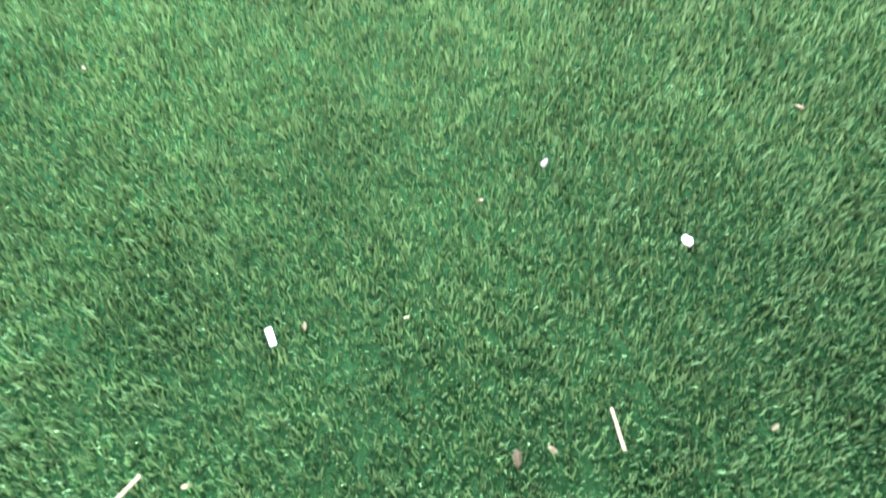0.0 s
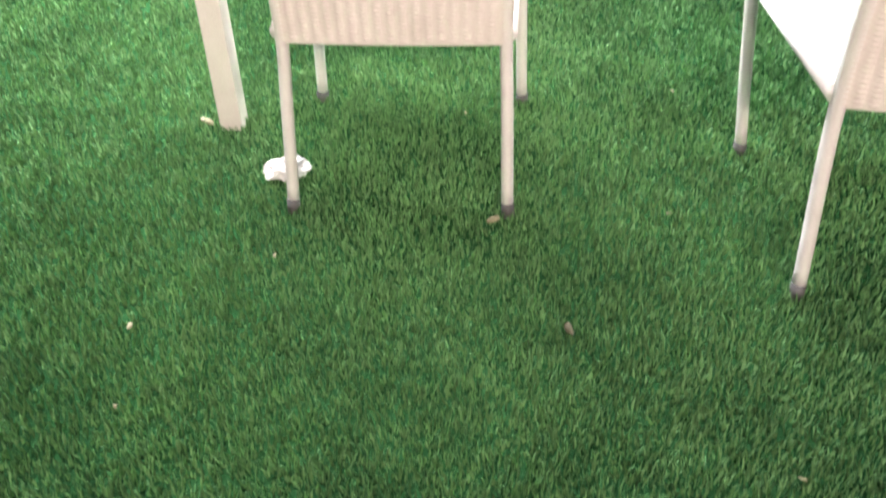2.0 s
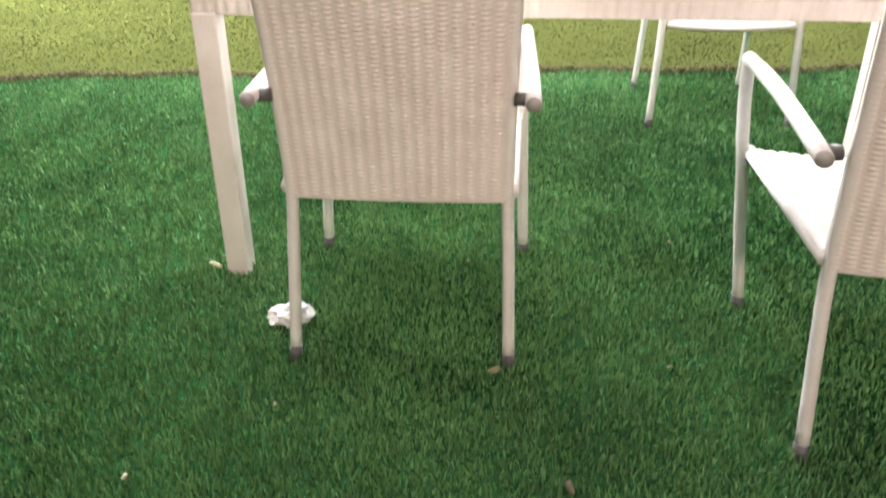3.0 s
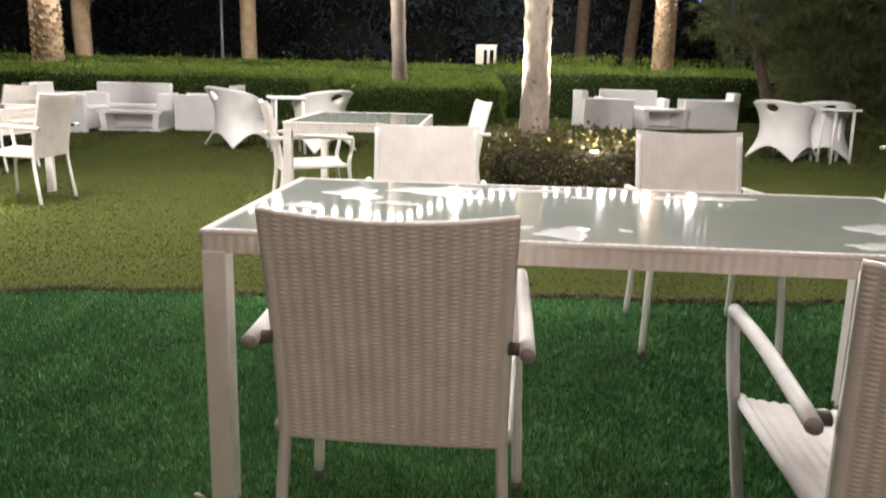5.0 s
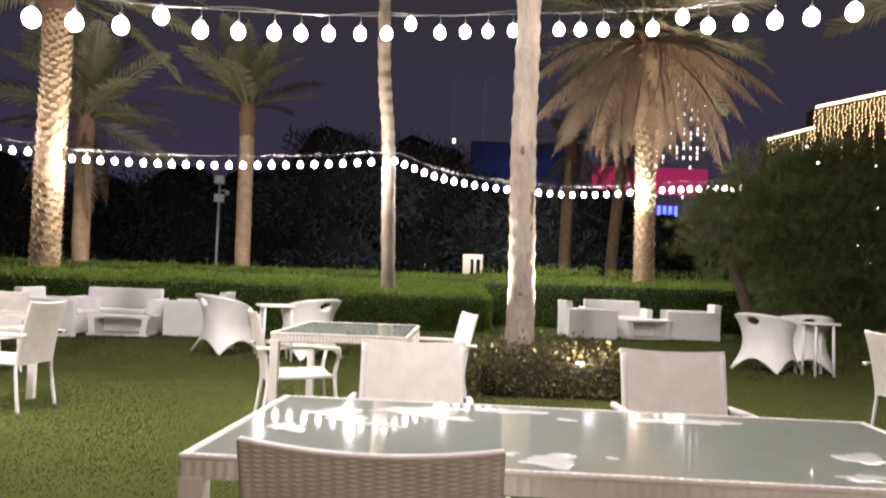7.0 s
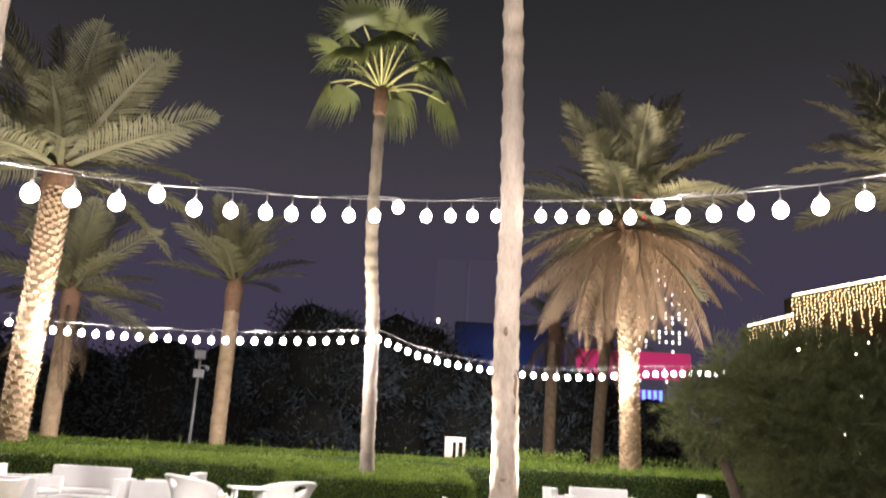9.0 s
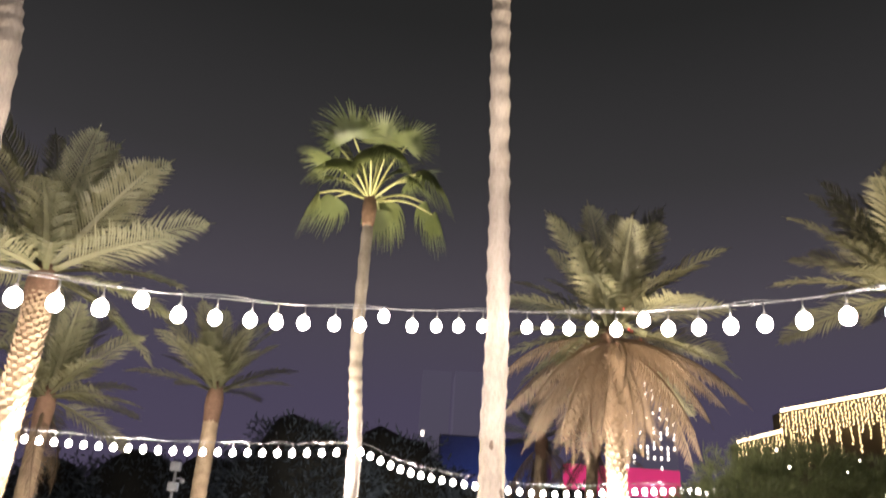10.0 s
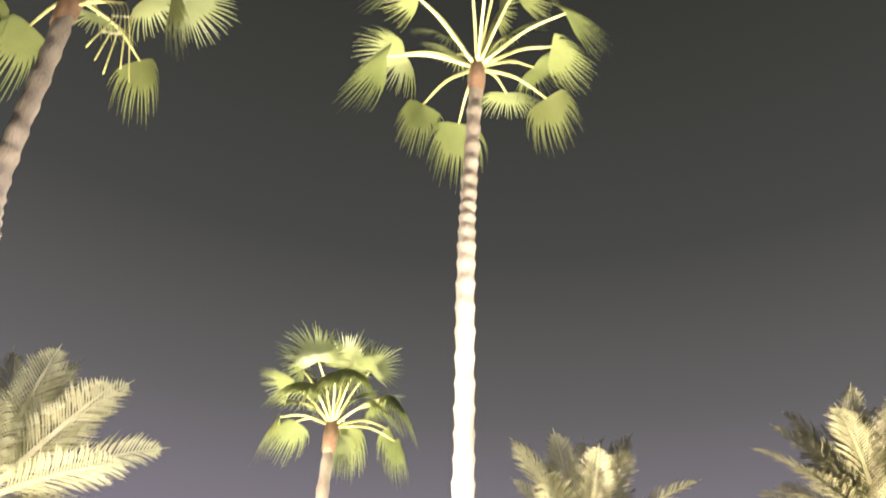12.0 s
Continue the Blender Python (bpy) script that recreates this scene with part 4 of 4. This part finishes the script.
def tub_chair(label, m):
    """A wrap-round shell with oval hand holes, flared feet and arched skirt; it faces -y."""
    t = thing("tub_chair", label, "chair", m, "tub chairs")
    V, F = [], []
    NU, NV = 64, 28
    A = radians(132)
    for j in range(NV + 1):
        for i in range(NU + 1):
            th = -A + 2 * A * i / NU
            k = abs(th) / A
            top = 0.83 - 0.22 * k ** 1.8
            low = 0.20 * abs(math.sin(3 * math.pi * i / NU)) ** 0.8
            v = j / NV
            z = low + (top - low) * v
            r = 0.285 + 0.95 * (z - 0.44) ** 2
            V.append((r * 1.06 * math.sin(th), r * math.cos(th), z))
    for j in range(NV):
        for i in range(NU):
            u, v = (i + 0.5) / NU, (j + 0.5) / NV
            if ((u - 0.5) / 0.05) ** 2 + ((v - 0.84) / 0.085) ** 2 < 1:
                continue
            o = j * (NU + 1) + i
            F.append((o, o + 1, o + NU + 2, o + NU + 1))
    me = bpy.data.meshes.new("shell")
    me.from_pydata(V, [], F)
    finish(me, M_RESIN, True)
    sh = new("shell", me)
    sh.parent = t
    so = sh.modifiers.new("thickness", "SOLIDIFY")
    so.thickness = 0.028
    bm = bmesh.new()
    bmesh.ops.create_cone(bm, cap_ends=True, segments=28, radius1=0.31, radius2=0.33, depth=0.06)
    for v in bm.verts:
        v.co.z += 0.40
        v.co.y -= 0.03
    part("seat", bm, M_RESIN, t, smooth=False)
    for s in (-1, 1):
        one_tube("front_leg", [(s * 0.27, -0.29, 0.0), (s * 0.25, -0.24, 0.38)], 0.022, M_RESIN, t)
    return t


def bistro_table(label, m, h=0.27):
    t = thing("bistro_table", label, "table", m, "bistro tables")
    bm = bmesh.new()
    box(bm, -h, h, -h, h, 0.70, 0.73, 0.008)
    part("tabletop", bm, M_RESIN, t, smooth=False)
    g = h - 0.07
    for x, y in ((-g, -g), (g, -g), (-g, g), (g, g)):
        one_tube("leg", [(x * 1.1, y * 1.1, 0), (x, y, 0.70)], 0.02, M_RESIN, t)
    return t


tub_chair("white resin tub chair with oval hand holes on the lawn", pose(-2.92, 11.1, 0, 0, 0, 138))
tub_chair("white resin tub chair with oval hand holes on the lawn", pose(-1.75, 10.75, 0, 0, 0, -134))
bistro_table("white square bistro table between the tub chairs", pose(-2.13, 10.51, 0, 0, 0, 20), 0.24)
tub_chair("white resin tub chair with oval hand holes on the lawn", pose(4.60, 11.2, 0, 0, 0, 128))
tub_chair("white resin tub chair with oval hand holes on the lawn", pose(5.16, 11.40, 0, 0, 0, 172))
bistro_table("white bistro table beside the tub chairs", pose(5.20, 10.95, 0, 0, 0, 10), 0.2)

# ---------- small litter on the turf ----------
rr = random.Random(4)


def crumple(name, label, x, y, size, mat, sx=1.0, sy=1.0, sz=0.5, a=0, category="litter"):
    bm = bmesh.new()
    bmesh.ops.create_icosphere(bm, subdivisions=2, radius=size)
    for v in bm.verts:
        v.co = v.co * (1 + 0.35 * noise.noise(v.co / size * 1.6 + Vector((x * 9, y * 9, 0))))
        v.co = Vector((v.co.x * sx, v.co.y * sy, v.co.z * sz))
    o = part(name, bm, mat, smooth=False)
    o.matrix_basis = pose(x, y, 0.015 + size * sz * 0.6, rr.uniform(-8, 8), rr.uniform(-8, 8), a)
    tagged(o, label, category)


bm = bmesh.new()
bmesh.ops.create_icosphere(bm, subdivisions=4, radius=1.0)
for v in bm.verts:
    n1, n2 = noise.noise(v.co * 1.3 + Vector((3, 1, 7))), noise.noise(v.co * 3.1 + Vector((1, 8, 2)))
    v.co = v.co * (1 + 0.45 * (0.5 - abs(n1) * 2) + 0.25 * (0.4 - abs(n2) * 2))
    v.co = Vector((v.co.x * 0.048, v.co.y * 0.032, max(v.co.z * 0.030, -0.016)))
tissue = tagged(part("tissue", bm, M_TISSUE, smooth=False), "crumpled white paper tissue lying on the turf", "tissue")
tissue.matrix_basis = pose(-0.387, 1.655, 0.026, 0, 0, 15)


def strip(name, label, a, b, width, mat, category="litter", z=0.022):
    """A flat thin piece lying on the turf from a to b."""
    a, b = Vector((*a, 0)), Vector((*b, 0))
    bm = bmesh.new()
    L = (b - a).length
    box(bm, -L / 2, L / 2, -width / 2, width / 2, 0, 0.0025, 0.0008)
    for v in bm.verts:
        v.co.z += 0.004 * math.sin(v.co.x * 40)
    o = part(name, bm, mat, smooth=False)
    d = b - a
    m = (a + b) / 2
    o.matrix_basis = pose(m.x, m.y, z, 3, 2, math.degrees(math.atan2(d.y, d.x)))
    tagged(o, label, category)


strip("paper_scrap", "small white card scrap lying on the turf", (-0.234, 0.450), (-0.224, 0.424), 0.0092, M_TISSUE)
strip("straw", "pale dry straw lying on the turf", (0.177, 0.323), (0.184, 0.270), 0.0045, M_BITS)
strip("straw", "pale dry straw lying on the turf", (-0.392, 0.245), (-0.366, 0.272), 0.0055, M_BITS)
crumple("pebble", "small white paper pellet on the turf", 0.310, 0.545, 0.0078, M_TISSUE, 0.9, 1.25, 0.6, 20)
crumple("paper_scrap", "tiny bluish plastic shred on the turf", 0.138, 0.686, 0.0062, M_CAP, 1.2, 0.7, 0.4, 60)
for x, y, r in ((0.044, 0.629, 0.006), (0.104, 0.279, 0.007), (-0.189, 0.453, 0.006), (-0.315, 0.259, 0.007), (0.515, 0.760, 0.007), (0.361, 0.291, 0.006), (-0.56, 0.923, 0.006), (-0.06, 0.457, 0.004), (-0.363, 1.331, 0.009), (0.478, 1.461, 0.008), (-0.597, 1.12, 0.011), (0.626, 2.065, 0.009), (0.047, 1.955, 0.008)):
    crumple("dry_leaf", "tiny dry leaf fragment on the turf", x, y, r * 0.75, M_BITS, 1.3, 0.6, 0.4, rr.uniform(0, 180), "leaf")
crumple("dry_leaf", "curled brown leaf on the turf", 0.212, 1.094, 0.013, M_FALLEN, 0.6, 1.3, 0.35, 10, "leaf")
crumple("dry_leaf", "small reddish leaf on the turf", 0.063, 0.271, 0.008, M_FALLEN, 0.7, 1.3, 0.4, 0, "leaf")
crumple("dry_leaf", "curled pale leaf beside the table leg", -0.64, 1.925, 0.016, M_BITS, 1.5, 0.5, 0.4, 150, "leaf")
crumple("dry_leaf", "curled pale leaf beside a chair leg", 0.094, 1.445, 0.014, M_BITS, 1.3, 0.5, 0.5, 30, "leaf")

# ---------- puddles on the near table, reflections painted white ---
# The white base colour paints bright reflections onto the puddles.
M_GLARE = material("milky_spill", (0.78, 0.78, 0.77), (0.86, 0.86, 0.86), 0.12, 8, 40, 0.1)


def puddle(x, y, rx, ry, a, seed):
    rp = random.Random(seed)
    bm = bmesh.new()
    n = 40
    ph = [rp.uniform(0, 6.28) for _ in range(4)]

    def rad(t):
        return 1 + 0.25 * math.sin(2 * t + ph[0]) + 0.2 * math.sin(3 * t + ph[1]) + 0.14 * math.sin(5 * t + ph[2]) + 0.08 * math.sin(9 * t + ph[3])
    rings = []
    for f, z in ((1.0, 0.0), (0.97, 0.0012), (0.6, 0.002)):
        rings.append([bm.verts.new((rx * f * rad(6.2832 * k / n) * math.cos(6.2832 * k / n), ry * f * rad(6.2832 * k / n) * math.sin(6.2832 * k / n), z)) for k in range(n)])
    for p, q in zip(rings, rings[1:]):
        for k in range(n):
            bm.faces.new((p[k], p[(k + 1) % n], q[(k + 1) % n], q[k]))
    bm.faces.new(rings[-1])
    o = part("puddle", bm, M_GLARE)
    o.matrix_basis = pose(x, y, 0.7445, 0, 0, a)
    tagged(o, "puddle on the glass table top, its reflection painted white", "puddle", "puddles")


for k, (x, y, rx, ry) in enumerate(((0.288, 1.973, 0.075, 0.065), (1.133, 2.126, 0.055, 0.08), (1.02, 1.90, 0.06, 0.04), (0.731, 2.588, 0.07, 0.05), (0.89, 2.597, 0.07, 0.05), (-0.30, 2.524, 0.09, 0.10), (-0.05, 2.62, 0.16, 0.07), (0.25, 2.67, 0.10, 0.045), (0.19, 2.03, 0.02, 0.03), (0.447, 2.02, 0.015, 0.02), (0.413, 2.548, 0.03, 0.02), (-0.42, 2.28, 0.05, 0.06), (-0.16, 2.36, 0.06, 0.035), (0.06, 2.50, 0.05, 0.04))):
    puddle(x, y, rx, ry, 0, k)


# ---------- lamp post, sign, city ----------
post = thing("lamp_post", "slim metal post with two square floodlights and a camera", "lamp post", pose(-8.15, 29, 0))
one_tube("pole", [(0, 0, 0), (0.02, 0, 4.2)], [0.06, 0.045], M_POLE, post)
for x, z in ((0.0, 4.22), (0.02, 3.55)):
    bm = bmesh.new()
    box(bm, x - 0.17, x + 0.17, -0.12, 0.12, z, z + 0.3, 0.02)
    part("floodlight", bm, M_POLE, post, smooth=False)
one_tube("bracket", [(0.0, 0, 3.98), (0.28, 0, 3.98)], 0.03, M_POLE, post)
bm = bmesh.new()
bmesh.ops.create_uvsphere(bm, u_segments=12, v_segments=8, radius=0.09, matrix=Matrix.Translation((0.3, 0, 3.9)))
part("camera_dome", bm, M_POLE, post)

kiosk = thing("lit_sign", "small cream lit kiosk board beyond the hedge", "sign", pose(1.8, 45, 0))
for name, x0, x1, z0, z1 in (("top_board", -0.56, 0.56, 2.16, 2.42), ("post", -0.56, -0.12, 0.0, 2.159), ("post", 0.06, 0.2, 0.0, 2.159), ("post", 0.42, 0.56, 0.0, 2.159)):
    bm = bmesh.new()
    box(bm, x0, x1, -0.1, 0.1, z0, z1, 0.01)
    part(name, bm, M_SIGN, kiosk, smooth=False)

M_CURTAIN = glow("fairy_light", (1.0, 0.74, 0.36), 3.4)
M_RIM = glow("rim_light", (1.0, 0.85, 0.55), 4.5)
M_WARMWALL = material("warm_wall", (0.05, 0.04, 0.025), (0.09, 0.075, 0.05), 0.9, 0.8, 6, 0.2)
hall = thing("building", "low hall hung with curtains of warm fairy lights", "building", pose(25.6, 55, 0))


def beads(name, places, size, mat, parent):
    p = np.array(places)
    o = np.array([[-1, 0, -1], [1, 0, -1], [0, 0, 1.2], [0, -1, 0]]) * size
    v = (p[:, None, :] + o[None]).reshape(-1, 3)
    f = np.concatenate([(np.arange(len(p)) * 4)[:, None] + np.array([t]) for t in ((0, 1, 3), (1, 2, 3), (2, 0, 3))])
    ob = quads(name, v, f, mat)
    ob.parent = parent
    ob["kind"] = "stuff"
    return ob


bm = bmesh.new()
box(bm, -3.2, -0.05, 0.2, 1.4, 0, 12.3)
for v in bm.verts:
    if v.co.z > 5:
        v.co.z += 0.30 * (v.co.x + 0.05)
part("wall", bm, M_WARMWALL, hall, smooth=False)
bm = bmesh.new()
box(bm, 0, 16, 0.2, 1.4, 0, 13.7)
for v in bm.verts:
    if v.co.z > 5:
        v.co.z += 0.25 * v.co.x
part("wall", bm, M_WARMWALL, hall, smooth=False)
pts, rim = [], []
rb = random.Random(3)
for k in range(58):
    x = k * 0.275
    top = 13.7 + 0.25 * x
    for j in range(int(rb.uniform(7, 20))):
        pts.append((x + rb.uniform(-0.07, 0.07), 0.1, top - 0.2 - j * 0.22 - rb.uniform(0, 0.08)))
for k in range(12):
    x = -3.2 + k * 0.27
    for j in range(int(rb.uniform(2, 7))):
        pts.append((x + rb.uniform(-0.06, 0.06), 0.1, 12.3 + 0.30 * x - 0.2 - j * 0.22))
for k in range(140):
    x = -3.2 + k * 0.137
    rim.append((x, 0.05, 12.4 + 0.30 * x if x < 0 else 13.8 + 0.25 * x))
beads("light_curtain", pts, 0.052, M_CURTAIN, hall)
beads("rim_lights", rim, 0.09, M_RIM, hall)
lamp("curtain_light", "AREA", look((28, 53.5, 15.5), (28, 55.2, 12.0)), 70, (1.0, 0.65, 0.25), 8.0, size_y=0.3)

M_PANE = glow("lit_window", (1.0, 0.90, 0.80), 2.2)
M_RED = glow("red_light", (1.0, 0.06, 0.05), 1.6)
M_PINK = glow("pink_screen", (0.95, 0.06, 0.24), 0.28)
M_GLOWWALL = material("stage_wall", (0.22, 0.22, 0.24), (0.36, 0.36, 0.38), 0.9, 0.25, 3, 0.2)
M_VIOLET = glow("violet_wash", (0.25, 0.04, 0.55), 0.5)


def tower(name, label, x0, x1, y, h, cols, rows, z0, chance, seed, mat=None, size=(0.55, 0.9)):
    rt = random.Random(seed)
    t = thing(name, label, "tower", pose(x0, y, 0))
    bm = bmesh.new()
    box(bm, 0, x1 - x0, 0, 18, 0, h)
    part("wall", bm, mat or M_HAZEGLOW, t, smooth=False)
    first = None
    for i in range(cols):
        for j in range(rows):
            if rt.random() > chance:
                continue
            x, z = (i + 0.5) * (x1 - x0) / cols, z0 + (h - z0 - 2) * j / rows
            if first is None:
                bm = bmesh.new()
                box(bm, -size[0], size[0], -0.3, -0.05, -size[1], size[1])
                first = part("window", bm, M_PANE, t, smooth=False)
                first.matrix_basis = pose(x, 0, z)
            else:
                again(first, t, pose(x, 0, z))
    return t


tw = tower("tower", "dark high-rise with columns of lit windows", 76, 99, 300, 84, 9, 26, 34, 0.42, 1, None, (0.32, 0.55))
for k in range(26):
    a, z = k * 0.7, 86 + k * 0.9
    if k == 0:
        bm = bmesh.new()
        bmesh.ops.create_icosphere(bm, subdivisions=1, radius=0.55)
        red = part("red_lamp", bm, M_RED, tw, "red roof lamp")
        red.matrix_basis = pose(8 + 2.5 * math.cos(a), -0.8, z)
    else:
        again(red, tw, pose(8 + 2.5 * math.cos(a) * (1 if k < 16 else 1.8), -0.8, z))
tower("tower", "high-rise with haze painted in as a faint bluish glow", 2, 13, 300, 76, 4, 12, 30, 0.05, 5)
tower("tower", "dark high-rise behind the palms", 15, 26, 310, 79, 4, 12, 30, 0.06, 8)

# Pink and violet panels emit their colour in place of light on distant walls.
stage = thing("stage", "far stand-in panels glowing pink and violet, with a wall washed blue", "stage", pose(30, 120, 0))
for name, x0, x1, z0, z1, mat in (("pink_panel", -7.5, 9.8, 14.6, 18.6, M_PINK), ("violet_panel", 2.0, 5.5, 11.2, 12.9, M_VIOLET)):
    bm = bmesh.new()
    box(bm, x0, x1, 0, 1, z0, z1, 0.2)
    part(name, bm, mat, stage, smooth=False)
for k in range(4):
    bm = bmesh.new()
    box(bm, 2.3 + k * 0.85, 2.7 + k * 0.85, -0.3, -0.1, 11.3, 12.8)
    part("light_tube", bm, glow("blue_tube", (0.1, 0.25, 1.0), 2.0), stage, smooth=False)
# Wall added only to catch the blue spots.
bm = bmesh.new()
box(bm, -26, -9, 2, 4, 0, 22, 0.3)
part("blue_panel", bm, M_GLOWWALL, stage, "added wall washed blue by unseen spots", smooth=False)

M_TINY = glow("tiny_lamp", (1.0, 0.92, 0.75), 9.0)
rl = random.Random(12)
fairy = thing("fairy_lights", "few tiny warm lights hung in the pine crown", "fairy lights", pose(6.3, 13.0, 0))
for k in range(12):
    bm = bmesh.new()
    bmesh.ops.create_icosphere(bm, subdivisions=1, radius=rl.uniform(0.012, 0.024))
    part("tiny_bulb", bm, M_TINY, fairy).matrix_basis = pose(rl.uniform(-0.4, 2.6), rl.uniform(-0.2, 0.3), rl.uniform(1.6, 3.6))
spot = thing("ground_spotlight", "small glowing spotlight among the shrubs", "spotlight", pose(1.44, 8.08, 0))
one_tube("stake", [(0, 0, 0), (0, 0, 0.30)], 0.012, M_FOOT, spot)
bm = bmesh.new()
bmesh.ops.create_cone(bm, cap_ends=True, segments=16, radius1=0.025, radius2=0.042, depth=0.06, matrix=Matrix.Translation((0, 0, 0.33)))
part("lamp_head", bm, M_TINY, spot)
stalk = thing("flower_stalk", "bare hanging palm flower stalks with small white buds", "flower stalk", pose(-5.05, 7.0, 10.4))
rs = random.Random(6)
for k in range(5):
    e = Vector((0.75 + 0.12 * k, -0.4 + 0.1 * k, -1.2 - 0.12 * (k % 3)))
    one_tube("stem", spline([(0, 0, 0.1), (0.5 + 0.06 * k, -0.2, 0.05), (0.85 + 0.05 * k, -0.35, -0.45), tuple(e)], 5), 0.010, M_STEM, stalk, n=5)
    for j in range(2):
        bm = bmesh.new()
        bmesh.ops.create_icosphere(bm, subdivisions=2, radius=rs.uniform(0.018, 0.03), matrix=Matrix.Translation((0.85 + 0.05 * k - 0.02 * j, -0.35, -0.45 - 0.35 * j)))
        part("bud", bm, M_BITS, stalk)

# loose shoots that stand above the clipped hedges
for x0, x1, y, z, n in ((1.2, 8.4, 22.6, 1.22, 240), (2.2, 4.4, 22.3, 1.25, 160), (-15, 3.6, 22.0, 1.12, 130)):
    q = []
    for k in range(n):
        x, yy, h = rl.uniform(x0, x1), y + rl.uniform(-0.4, 0.4), rl.uniform(0.08, 0.34)
        q += [(x + rl.uniform(-0.03, 0.03), yy + rl.uniform(-0.03, 0.03), z + h * j / 8) for j in range(9)]
    q = np.array(q)
    tagged(leaf_cloud("hedge_shoots", q, np.tile((0, 0, 1.0), (len(q), 1)), 0.08, 0.03, M_HEDGE, 0.7), "loose young shoots above the clipped hedge", "hedge", kind="stuff")

ex = RNG.uniform(-6, 6, 7000)
edge = np.column_stack([ex, edge_y(ex) + RNG.normal(0.005, 0.012, 7000)])
tagged(blades("dry_grass_edge", edge, 0.036, 0.006, 1.2, M_FALLEN), "brown withered grass curled along the turf edge", "grass", kind="stuff")
fp = np.column_stack([RNG.uniform(0.4, 2.0, 80), RNG.uniform(7.95, 8.9, 80), RNG.uniform(0.34, 0.50, 80)])
fl = leaf_cloud("shrub_flowers", fp, np.tile((0, -0.4, 1.0), (80, 1)), 0.045, 0.04, M_FLOWER, 0.9)
tagged(fl, "small yellow-white flowers on the shrub bed", "flowers", kind="stuff")
